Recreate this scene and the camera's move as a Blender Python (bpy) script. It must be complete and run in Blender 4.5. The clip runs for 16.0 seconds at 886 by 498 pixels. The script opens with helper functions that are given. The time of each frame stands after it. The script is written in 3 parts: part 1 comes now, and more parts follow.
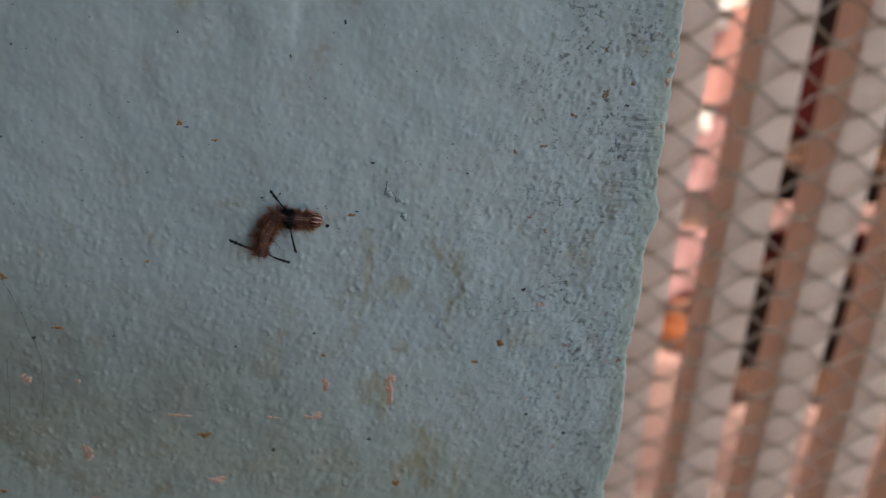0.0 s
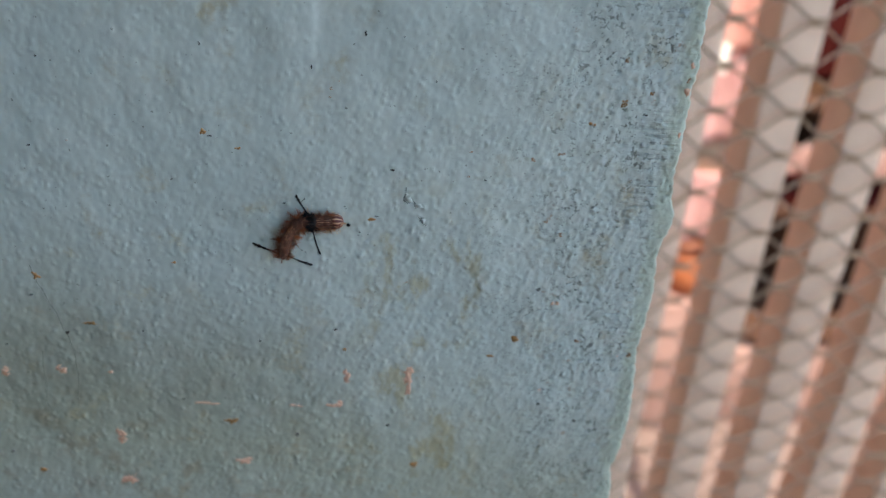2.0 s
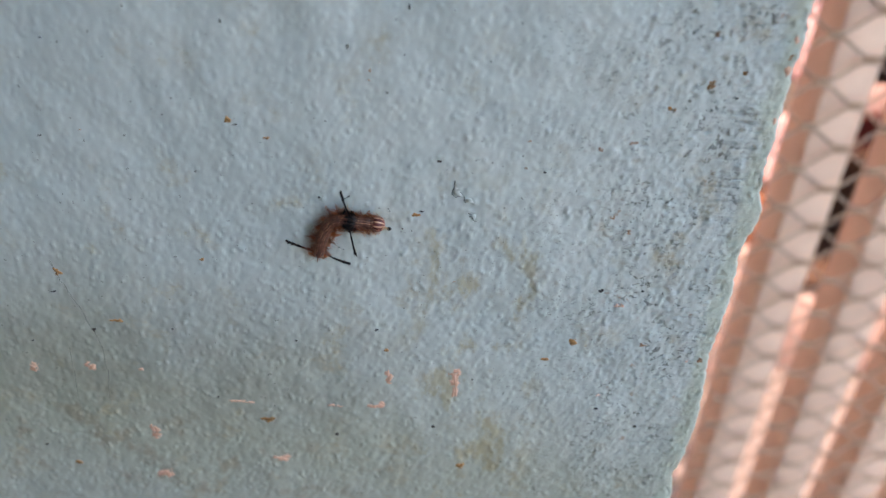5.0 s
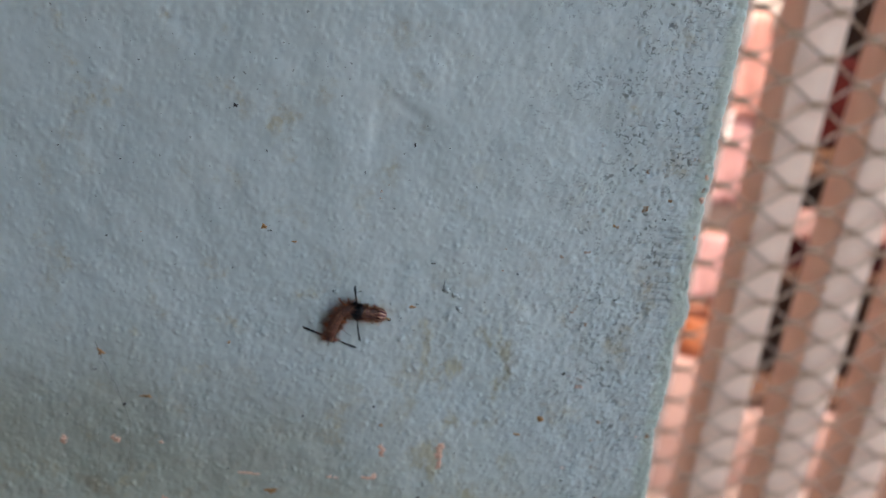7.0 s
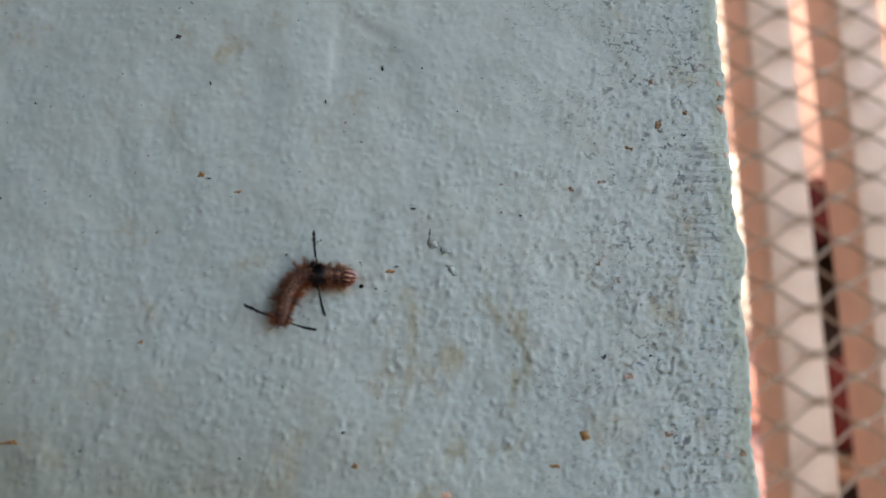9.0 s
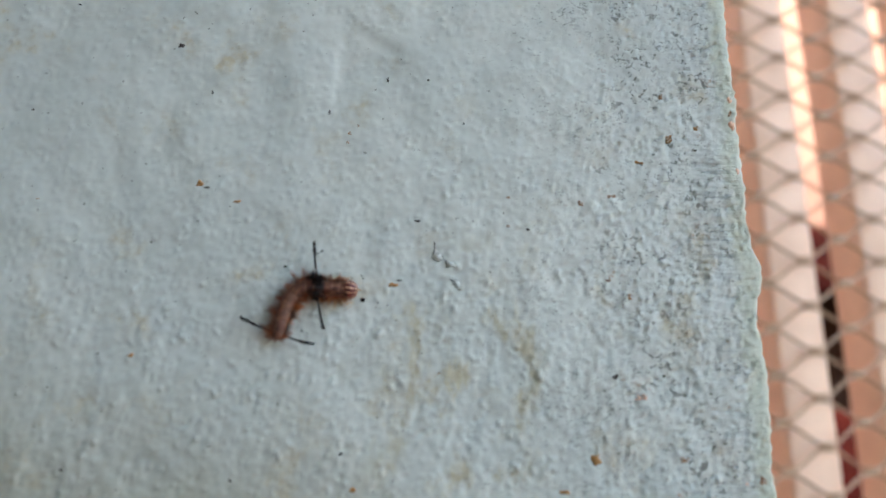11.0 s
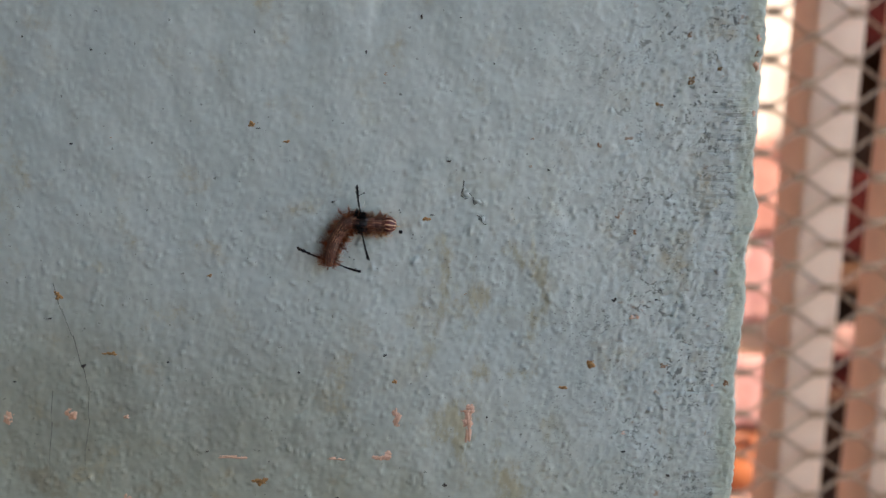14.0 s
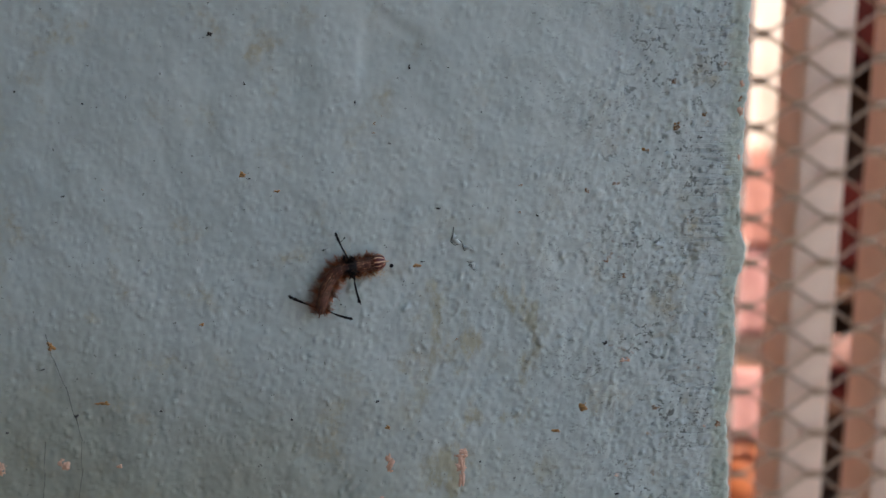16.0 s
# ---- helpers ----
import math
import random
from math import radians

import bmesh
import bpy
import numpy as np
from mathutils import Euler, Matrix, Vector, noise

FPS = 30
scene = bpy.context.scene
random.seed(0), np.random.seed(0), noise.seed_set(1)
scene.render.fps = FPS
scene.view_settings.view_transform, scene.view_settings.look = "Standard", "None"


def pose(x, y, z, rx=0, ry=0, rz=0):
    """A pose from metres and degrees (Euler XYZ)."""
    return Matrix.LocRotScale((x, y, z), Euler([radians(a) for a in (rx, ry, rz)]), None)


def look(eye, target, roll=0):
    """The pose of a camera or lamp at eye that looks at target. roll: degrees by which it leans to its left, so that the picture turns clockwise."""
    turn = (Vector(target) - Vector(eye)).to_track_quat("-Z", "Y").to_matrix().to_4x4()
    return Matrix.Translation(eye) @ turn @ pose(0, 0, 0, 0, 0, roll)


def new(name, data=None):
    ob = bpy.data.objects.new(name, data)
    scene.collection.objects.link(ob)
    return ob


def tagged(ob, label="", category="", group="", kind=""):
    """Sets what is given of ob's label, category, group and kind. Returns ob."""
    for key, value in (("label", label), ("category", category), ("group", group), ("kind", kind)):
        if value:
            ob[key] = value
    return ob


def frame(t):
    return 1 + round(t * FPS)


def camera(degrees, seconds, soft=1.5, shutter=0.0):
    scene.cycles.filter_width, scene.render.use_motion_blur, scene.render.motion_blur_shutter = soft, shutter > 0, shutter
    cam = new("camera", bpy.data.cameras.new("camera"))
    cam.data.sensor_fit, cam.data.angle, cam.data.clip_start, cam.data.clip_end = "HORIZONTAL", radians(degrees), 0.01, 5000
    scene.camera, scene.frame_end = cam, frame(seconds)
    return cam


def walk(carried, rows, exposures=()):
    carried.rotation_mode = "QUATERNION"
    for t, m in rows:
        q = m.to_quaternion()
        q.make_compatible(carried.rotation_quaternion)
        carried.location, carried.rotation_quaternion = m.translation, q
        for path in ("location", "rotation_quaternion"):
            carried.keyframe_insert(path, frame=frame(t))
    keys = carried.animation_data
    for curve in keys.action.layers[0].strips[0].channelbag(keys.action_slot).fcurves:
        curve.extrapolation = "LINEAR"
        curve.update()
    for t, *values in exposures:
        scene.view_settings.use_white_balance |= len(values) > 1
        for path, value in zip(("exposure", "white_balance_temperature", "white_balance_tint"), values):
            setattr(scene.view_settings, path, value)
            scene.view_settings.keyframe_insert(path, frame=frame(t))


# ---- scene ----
cam = camera(65.27, 16.0)
PATH = [
    (0, (-0.00725, -0.00196, 1.19261), (0.04541, 0.93409, 0.84471), 3.04),
    (0.5, (-0.00850, -0.00314, 1.20148), (0.03774, 0.92196, 0.82457), 2.72),
    (1, (-0.00973, -0.00459, 1.20711), (0.04071, 0.91081, 0.80771), 2.90),
    (1.5, (-0.00980, -0.00235, 1.20721), (0.03962, 0.90740, 0.79500), 3.11),
    (2, (-0.01012, 0.00046, 1.20787), (0.03389, 0.90058, 0.77445), 3.20),
    (2.5, (-0.00972, 0.01025, 1.21103), (0.01058, 0.88711, 0.73071), 3.06),
    (3, (-0.00759, 0.01973, 1.20720), (-0.01755, 0.87419, 0.68777), 1.47),
    (3.5, (-0.00996, 0.02405, 1.20710), (-0.01997, 0.88052, 0.69101), 1.77),
    (4, (-0.01235, 0.02321, 1.20978), (-0.02376, 0.88439, 0.70160), 1.82),
    (4.2, (-0.01216, 0.02307, 1.20972), (-0.02519, 0.87980, 0.69412), 1.81),
    (6.5, (-0.01396, 0.00176, 1.21850), (-0.01046, 0.89574, 0.77041), 2.49),
    (6.7, (-0.01596, -0.00256, 1.21956), (-0.00888, 0.90425, 0.79808), 3.16),
    (7, (-0.01895, -0.00903, 1.22116), (0.01738, 0.92146, 0.85664), 4.16),
    (7.2, (-0.01486, -0.01235, 1.21010), (0.01376, 0.93655, 0.89581), 2.49),
    (7.3, (-0.01541, -0.01219, 1.20261), (0.02535, 0.94652, 0.92116), 1.71),
    (7.4, (-0.01477, -0.01229, 1.19521), (0.02357, 0.95598, 0.94826), 0.77),
    (7.5, (-0.01533, -0.01167, 1.19003), (0.02754, 0.96843, 0.99622), 0.70),
    (7.6, (-0.01341, -0.01196, 1.18575), (0.02247, 0.97589, 1.03454), -0.07),
    (7.7, (-0.01191, -0.01192, 1.17698), (0.03010, 0.98281, 1.08352), -0.79),
    (7.8, (-0.01041, -0.01189, 1.16821), (0.03761, 0.98676, 1.14881), -1.51),
    (7.9, (-0.01156, -0.00737, 1.15935), (0.04168, 0.99093, 1.18304), -1.22),
    (8, (-0.01271, -0.00285, 1.15049), (0.04572, 0.99461, 1.19127), -0.92),
    (8.1, (-0.01543, 0.00029, 1.14022), (0.04760, 0.99601, 1.20783), -1.57),
    (8.2, (-0.01466, 0.00685, 1.13220), (0.03454, 1.00184, 1.21920), -1.56),
    (8.4, (-0.01548, 0.01148, 1.12150), (0.04281, 0.99925, 1.26612), -2.29),
    (8.5, (-0.01390, 0.01165, 1.13017), (0.04154, 1.00029, 1.26986), -1.40),
    (9, (-0.01530, 0.01483, 1.12911), (0.02883, 1.00080, 1.29005), -0.95),
    (9.2, (-0.01592, 0.01521, 1.12993), (0.03731, 0.99955, 1.29799), -0.81),
    (9.5, (-0.01686, 0.01578, 1.13115), (0.02767, 0.99439, 1.33197), -0.60),
    (9.7, (-0.01714, 0.01488, 1.12976), (0.03320, 0.99260, 1.33355), -0.41),
    (11.8, (-0.01411, 0.02315, 1.12355), (0.02425, 0.99351, 1.36213), -0.08),
    (12, (-0.01167, 0.02284, 1.12624), (0.01640, 1.00070, 1.33361), 0.14),
    (12.3, (-0.01356, 0.02049, 1.12507), (0.02416, 1.00381, 1.30300), 0.26),
    (12.5, (-0.01308, 0.01582, 1.13986), (0.01705, 1.00827, 1.25879), 1.12),
    (12.7, (-0.01458, 0.01348, 1.14117), (0.00219, 1.01096, 1.21005), 1.62),
    (13, (-0.01708, 0.00855, 1.14810), (-0.00524, 1.00834, 1.13102), 1.61),
    (13.2, (-0.01476, 0.00554, 1.14986), (-0.01261, 1.00479, 1.11134), 1.30),
    (13.3, (-0.01580, 0.00396, 1.15173), (-0.01230, 1.00265, 1.10077), 1.33),
    (13.5, (-0.01791, 0.00592, 1.15237), (-0.03405, 0.99855, 1.03221), 0.56),
    (14, (-0.01624, 0.00151, 1.16081), (-0.01455, 0.99062, 1.01367), 0.80),
    (14.5, (-0.01495, 0.00183, 1.16217), (-0.01494, 0.99157, 1.01932), 0.13),
    (15, (-0.01500, 0.00218, 1.16299), (-0.01489, 0.99356, 1.03196), -0.09),
    (15.5, (-0.01594, 0.00096, 1.16643), (-0.01253, 0.99311, 1.04142), -0.11),
    (16, (-0.01477, 0.00147, 1.16756), (-0.00995, 0.99332, 1.04030), 0.01),
]
EXPOSURES = [(0, 1.93, 6580, 10), (0.5, 2.16, 6500, 10), (1, 2.20, 6400, 7), (1.5, 2.16, 6360, 6), (2, 2.42, 6320, 5), (2.5, 2.38, 6320, 6), (3, 2.54, 6480, 8), (3.5, 2.84, 6480, 12), (4, 2.87, 6600, 12), (6.5, 2.74, 6560, 12), (7, 2.44, 6480, 12), (7.5, 2.10, 6320, 8), (8, 1.90, 6440, 11), (8.1, 2.00, 6220, 3), (8.2, 2.12, 6000, -6), (8.3, 2.24, 6010, -5), (8.4, 2.38, 6320, 3), (8.5, 2.50, 6600, 10), (9, 2.62, 6920, 10), (9.5, 2.85, 6970, 11), (12, 3.00, 7200, 10), (12.3, 2.83, 7450, 12), (12.5, 2.72, 7110, 11), (13, 2.60, 7010, 12), (13.2, 2.48, 7100, 14), (13.5, 2.38, 6960, 13), (14, 2.45, 7060, 13), (14.5, 2.12, 6920, 13), (15, 2.23, 6750, 13), (15.5, 2.20, 6750, 13), (16, 2.10, 6750, 13)]
walk(cam, [(t, look(eye, target, roll)) for t, eye, target, roll in PATH], EXPOSURES)
cam.data.dof.use_dof = True
cam.data.dof.focus_distance = 0.146
cam.data.dof.aperture_fstop = 10.0

# ---- light ----
SUN_TILT, SUN_SIDE = 70.0, -6.0
world = bpy.data.worlds.new("world")
scene.world = world
world.use_nodes = True
wn = world.node_tree.nodes
sky = wn.new("ShaderNodeTexSky")
sky.sky_type, sky.sun_disc = "NISHITA", False
sky.sun_elevation, sky.sun_rotation = radians(SUN_TILT), radians(180 + SUN_SIDE)
world.node_tree.links.new(sky.outputs[0], wn["Background"].inputs[0])
wn["Background"].inputs[1].default_value = 0.15
lamp = bpy.data.lights.new("sun", "SUN")
lamp.energy, lamp.angle, lamp.color = 2.6, radians(0.6), (1.0, 0.93, 0.84)
sun = new("sun", lamp)
reach = math.cos(radians(SUN_TILT))
sun.matrix_world = look((0.9, 1.5, 1.0), (0.9 + reach * math.sin(radians(SUN_SIDE)), 1.5 + reach * math.cos(radians(SUN_SIDE)), 1.0 - math.sin(radians(SUN_TILT))))


# ---- helpers of this scene ----
def part(name, bm, material, parent=None, label=""):
    """One mesh object from a bmesh, under a thing or a part."""
    me = bpy.data.meshes.new(name)
    bm.to_mesh(me)
    bm.free()
    return dress(name, me, material, parent, label)


def dress(name, me, material, parent=None, label="", smooth=True):
    for p in me.polygons:
        p.use_smooth = smooth
    if material:
        me.materials.append(material)
    ob = new(name, me)
    if parent:
        ob.parent = parent
    if label:
        ob["label"] = label
    return ob


def bar(bm, lo, hi, bevel=0.0):
    """A box between two corners, with its edges rounded."""
    made = bmesh.ops.create_cube(bm, size=1.0)["verts"]
    for v in made:
        v.co = Vector([(a + b) / 2 + c * (b - a) for a, b, c in zip(lo, hi, v.co)])
    if bevel:
        edges = {e for v in made for e in v.link_edges}
        bmesh.ops.bevel(bm, geom=list(edges), offset=bevel, segments=2, affect="EDGES", profile=0.5)
    return bm


def block(name, lo, hi, material, parent=None, label="", bevel=0.0):
    return part(name, bar(bmesh.new(), lo, hi, bevel), material, parent, label)


def hair(bm, root, tip, thick, bow=0.0, side=None):
    """A tapered hair in two joints, three-sided."""
    root, tip = Vector(root), Vector(tip)
    way = tip - root
    a = way.orthogonal().normalized()
    b = way.cross(a).normalized()
    mid = root + way * 0.55 + (Vector(side) if side else a) * bow * way.length
    rings = []
    for place, r in ((root, thick), (mid, thick * 0.75)):
        rings.append([bm.verts.new(place + (a * math.cos(q) + b * math.sin(q)) * r) for q in (0, 2.1, 4.2)])
    end = bm.verts.new(tip)
    for n in range(3):
        m = (n + 1) % 3
        bm.faces.new((rings[0][n], rings[0][m], rings[1][m], rings[1][n]))
        bm.faces.new((rings[1][n], rings[1][m], end))


# ---- materials ----
class Mat:
    """A node material with short ways to add nodes."""

    def __init__(self, name, rough=0.6, spec=0.4, metal=0.0):
        self.mat = bpy.data.materials.new(name)
        self.mat.use_nodes = True
        self.tree = self.mat.node_tree
        self.bsdf = self.tree.nodes["Principled BSDF"]
        self.bsdf.inputs["Roughness"].default_value = rough
        self.bsdf.inputs["Specular IOR Level"].default_value = spec
        self.bsdf.inputs["Metallic"].default_value = metal
        self.place = self.tree.nodes.new("ShaderNodeTexCoord").outputs["Object"]

    def link(self, a, b):
        self.tree.links.new(a, b)

    def noise(self, scale, detail=4.0, rough=0.55, stretch=(1, 1, 1), offset=0.0, warp=0.0):
        m = self.tree.nodes.new("ShaderNodeMapping")
        m.inputs["Scale"].default_value = stretch
        m.inputs["Location"].default_value = (offset, offset * 0.7, offset * 1.3)
        self.link(self.place, m.inputs[0])
        n = self.tree.nodes.new("ShaderNodeTexNoise")
        n.inputs["Scale"].default_value, n.inputs["Detail"].default_value = scale, detail
        n.inputs["Roughness"].default_value, n.inputs["Distortion"].default_value = rough, warp
        self.link(m.outputs[0], n.inputs["Vector"])
        return n.outputs["Fac"]

    def axis(self, letter):
        n = self.tree.nodes.new("ShaderNodeSeparateXYZ")
        self.link(self.place, n.inputs[0])
        return n.outputs[letter]

    def ramp(self, value, lo, hi, a=0.0, b=1.0):
        n = self.tree.nodes.new("ShaderNodeMapRange")
        n.interpolation_type = "SMOOTHSTEP"
        self.link(value, n.inputs["Value"])
        for key, v in zip(("From Min", "From Max", "To Min", "To Max"), (lo, hi, a, b)):
            n.inputs[key].default_value = v
        return n.outputs[0]

    def maths(self, kind, a, b):
        n = self.tree.nodes.new("ShaderNodeMath")
        n.operation = kind
        for k, v in enumerate((a, b)):
            if isinstance(v, (int, float)):
                n.inputs[k].default_value = v
            else:
                self.link(v, n.inputs[k])
        return n.outputs[0]

    def mix(self, fac, a, b):
        n = self.tree.nodes.new("ShaderNodeMix")
        n.data_type = "RGBA"
        for key, v in ((0, fac), (6, a), (7, b)):
            if isinstance(v, tuple):
                n.inputs[key].default_value = (*v, 1.0)
            elif isinstance(v, float):
                n.inputs[key].default_value = v
            else:
                self.link(v, n.inputs[key])
        return n.outputs[2]

    def bump(self, height, strength, distance):
        n = self.tree.nodes.new("ShaderNodeBump")
        n.inputs["Strength"].default_value, n.inputs["Distance"].default_value = strength, distance
        self.link(height, n.inputs["Height"])
        self.link(n.outputs[0], self.bsdf.inputs["Normal"])

    def done(self, colour, rough=None):
        if isinstance(colour, tuple):
            self.bsdf.inputs["Base Color"].default_value = (*colour, 1.0)
        else:
            self.link(colour, self.bsdf.inputs["Base Color"])
        if rough is not None:
            self.link(rough, self.bsdf.inputs["Roughness"])
        return self.mat


def plain(name, colour, other, scale, rough=0.6, bump=0.0, spec=0.4, metal=0.0, stretch=(1, 1, 1)):
    """A surface of two mingled tones, with fine relief."""
    m = Mat(name, rough, spec, metal)
    large, small = m.noise(scale, 3, stretch=stretch), m.noise(scale * 9, 4, stretch=stretch, offset=3)
    tone = m.mix(m.ramp(large, 0.35, 0.68), colour, other)
    tone = m.mix(m.ramp(small, 0.5, 0.8, 0.0, 0.35), tone, tuple(c * 0.6 for c in colour))
    if bump:
        m.bump(small, 0.5, bump)
    return m.done(tone, m.ramp(large, 0.3, 0.7, rough - 0.08, min(1.0, rough + 0.1)))


def wall_paint():
    """Weathered pale blue paint on rough plaster, soiled lower down, pitted towards the corner."""
    m = Mat("blue_wall_paint", 0.62, 0.35)
    x, z = m.axis("X"), m.axis("Z")
    tone = m.mix(m.ramp(m.noise(28, 4), 0.32, 0.7), (0.426, 0.480, 0.440), (0.487, 0.538, 0.489))
    tone = m.mix(m.ramp(m.noise(170, 4, offset=5), 0.45, 0.75, 0.0, 0.4), tone, (0.386, 0.435, 0.40))
    # Grey-green film that grows thick low down, away from the corner.
    low = m.maths("ADD", m.maths("MULTIPLY", m.maths("SUBTRACT", 1.122, z), 18.0), m.maths("MULTIPLY", m.maths("SUBTRACT", -0.030, x), 6.0))
    washed = m.ramp(m.maths("ADD", z, m.maths("MULTIPLY", m.noise(40, 4, offset=44), 0.02)), 1.062, 1.098, 0.65, 1.0)
    film = m.maths("MULTIPLY", m.maths("MULTIPLY", m.ramp(m.maths("ADD", low, m.noise(38, 6, 0.66, offset=2)), 0.35, 1.5), 0.8), washed)
    tone = m.mix(film, tone, m.mix(m.noise(300, 4, offset=7), (0.255, 0.255, 0.165), (0.375, 0.385, 0.275)))
    brown = m.maths("MULTIPLY", m.ramp(m.maths("ADD", low, m.noise(75, 5, 0.6, offset=19)), 1.0, 1.7), m.ramp(m.noise(150, 5, 0.66, offset=20), 0.50, 0.66, 0.0, 0.55))
    tone = m.mix(m.maths("MULTIPLY", brown, washed), tone, (0.22, 0.165, 0.075))
    # Painted shade: darker away from the corner, plus a low band mixed with dirt.
    left_shade = m.maths("MULTIPLY", m.ramp(m.maths("ADD", x, m.maths("MULTIPLY", m.noise(30, 4, offset=51), 0.05)), 0.030, -0.075, 0.0, 1.0), 0.22)
    tone = m.mix(left_shade, tone, (0.27, 0.30, 0.28))
    low_shade_dirt = m.maths("MULTIPLY", m.ramp(m.maths("ADD", z, m.maths("MULTIPLY", m.noise(45, 5, 0.6, offset=52), 0.02)), 1.090, 1.112), m.ramp(m.maths("ADD", z, m.maths("MULTIPLY", m.noise(60, 5, 0.6, offset=53), 0.03)), 1.152, 1.122, 0.0, 1.0))
    low_shade_dirt = m.maths("MULTIPLY", m.maths("MULTIPLY", low_shade_dirt, m.ramp(x, 0.0, -0.070, 0.0, 0.42)), m.ramp(m.noise(85, 6, 0.66, offset=54), 0.30, 0.62, 0.35, 1.0))
    tone = m.mix(low_shade_dirt, tone, m.mix(m.noise(240, 4, offset=55), (0.17, 0.165, 0.12), (0.25, 0.25, 0.195)))
    # Faint ochre stains.
    ochre = m.maths("MULTIPLY", m.ramp(m.noise(70, 6, 0.68, offset=11), 0.53, 0.72), m.ramp(m.noise(330, 3, offset=12), 0.35, 0.62, 0.15, 0.7))
    tone = m.mix(ochre, tone, (0.36, 0.29, 0.15))
    run = m.maths("MULTIPLY", m.ramp(x, -0.030, -0.012), m.ramp(x, 0.002, 0.014, 1.0, 0.0))
    run = m.maths("MULTIPLY", run, m.ramp(z, 1.165, 1.135, 0.0, 1.0))
    run = m.maths("MULTIPLY", run, m.ramp(m.noise(150, 5, 0.65, (1, 1, 0.6), offset=17), 0.50, 0.66, 0.0, 0.6))
    tone = m.mix(run, tone, (0.34, 0.28, 0.13))
    # Shade and dirt painted into the pits of the rough band along the corner.
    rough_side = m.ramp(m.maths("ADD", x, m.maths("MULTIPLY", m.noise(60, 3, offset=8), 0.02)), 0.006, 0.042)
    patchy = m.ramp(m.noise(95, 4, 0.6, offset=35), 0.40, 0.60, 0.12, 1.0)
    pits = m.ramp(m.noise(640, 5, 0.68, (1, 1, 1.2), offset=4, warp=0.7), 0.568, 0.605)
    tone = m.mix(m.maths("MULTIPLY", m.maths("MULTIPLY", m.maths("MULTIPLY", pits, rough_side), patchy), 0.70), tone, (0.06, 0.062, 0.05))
    dots = m.ramp(m.noise(1250, 3, 0.6, (0.8, 1, 1.2), offset=37), 0.615, 0.655)
    wide_side = m.ramp(m.maths("ADD", x, m.maths("MULTIPLY", m.noise(45, 3, offset=38), 0.03)), 0.000, 0.035)
    tone = m.mix(m.maths("MULTIPLY", m.maths("MULTIPLY", dots, wide_side), m.maths("MULTIPLY", patchy, 0.62)), tone, (0.085, 0.09, 0.075))
    # Short scratches that run level into the corner.
    lines = m.ramp(m.noise(1300, 4, 0.6, (0.10, 1, 1), offset=31, warp=0.15), 0.535, 0.61)
    band = m.maths("MULTIPLY", m.ramp(m.maths("ADD", x, m.maths("MULTIPLY", m.noise(90, 4, 0.65, offset=32), 0.030)), 0.046, 0.056), m.ramp(x, 0.0455, 0.0472, 1.0, 0.0))
    lines = m.maths("MULTIPLY", m.maths("MULTIPLY", lines, band), m.ramp(m.noise(70, 3, 0.5, (0.5, 1, 1), offset=33), 0.40, 0.58, 0.1, 1.0))
    combed = m.maths("MULTIPLY", m.ramp(z, 1.142, 1.153), m.ramp(z, 1.166, 1.178, 1.0, 0.0))
    scored = m.maths("MULTIPLY", m.ramp(m.noise(1150, 3, 0.5, (0.07, 1, 1), offset=41, warp=0.25), 0.53, 0.63), m.ramp(m.maths("ADD", x, m.maths("MULTIPLY", m.noise(200, 4, 0.7, offset=42), 0.016)), 0.040, 0.050))
    scored = m.maths("MULTIPLY", m.maths("MULTIPLY", scored, combed), m.ramp(x, 0.0448, 0.0466, 1.0, 0.0))
    lines = m.maths("MAXIMUM", m.maths("MULTIPLY", lines, 0.55), scored)
    tone = m.mix(m.maths("MULTIPLY", lines, 0.42), tone, (0.13, 0.15, 0.145))
    rust = m.maths("MULTIPLY", m.ramp(m.noise(260, 5, 0.7, offset=15), 0.63, 0.72), m.ramp(rough_side, 0.1, 0.8, 0.08, 0.7))
    tone = m.mix(rust, tone, (0.30, 0.17, 0.09))
    grains = m.ramp(m.noise(900, 2, offset=21), 0.715, 0.76, 0.0, 0.7)
    tone = m.mix(grains, tone, (0.09, 0.085, 0.07))
    # The paint is rubbed thin on the corner itself.
    rim = m.maths("MULTIPLY", m.ramp(m.maths("ADD", x, m.maths("MULTIPLY", m.noise(220, 4, offset=9), 0.006)), 0.0452, 0.0480), 0.85)
    tone = m.mix(rim, tone, m.mix(m.noise(400, 3), (0.46, 0.51, 0.405), (0.37, 0.41, 0.32)))
    # Shade painted on the edge and round it, to dull its lit rim.
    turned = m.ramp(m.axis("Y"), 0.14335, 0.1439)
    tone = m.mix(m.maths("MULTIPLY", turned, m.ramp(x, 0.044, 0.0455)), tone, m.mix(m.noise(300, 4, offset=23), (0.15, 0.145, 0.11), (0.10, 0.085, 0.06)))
    fine = m.noise(620, 5, 0.6, offset=3)
    worn = m.maths("ADD", m.maths("MULTIPLY", m.maths("MULTIPLY", pits, rough_side), 0.5), m.maths("MULTIPLY", lines, 0.9))
    grain = m.maths("MULTIPLY", fine, m.ramp(rough_side, 0.0, 1.0, 0.20, 1.2))
    m.bump(m.maths("SUBTRACT", grain, worn), 0.55, 0.00019)
    return m.done(tone, m.ramp(fine, 0.3, 0.7, 0.52, 0.75))


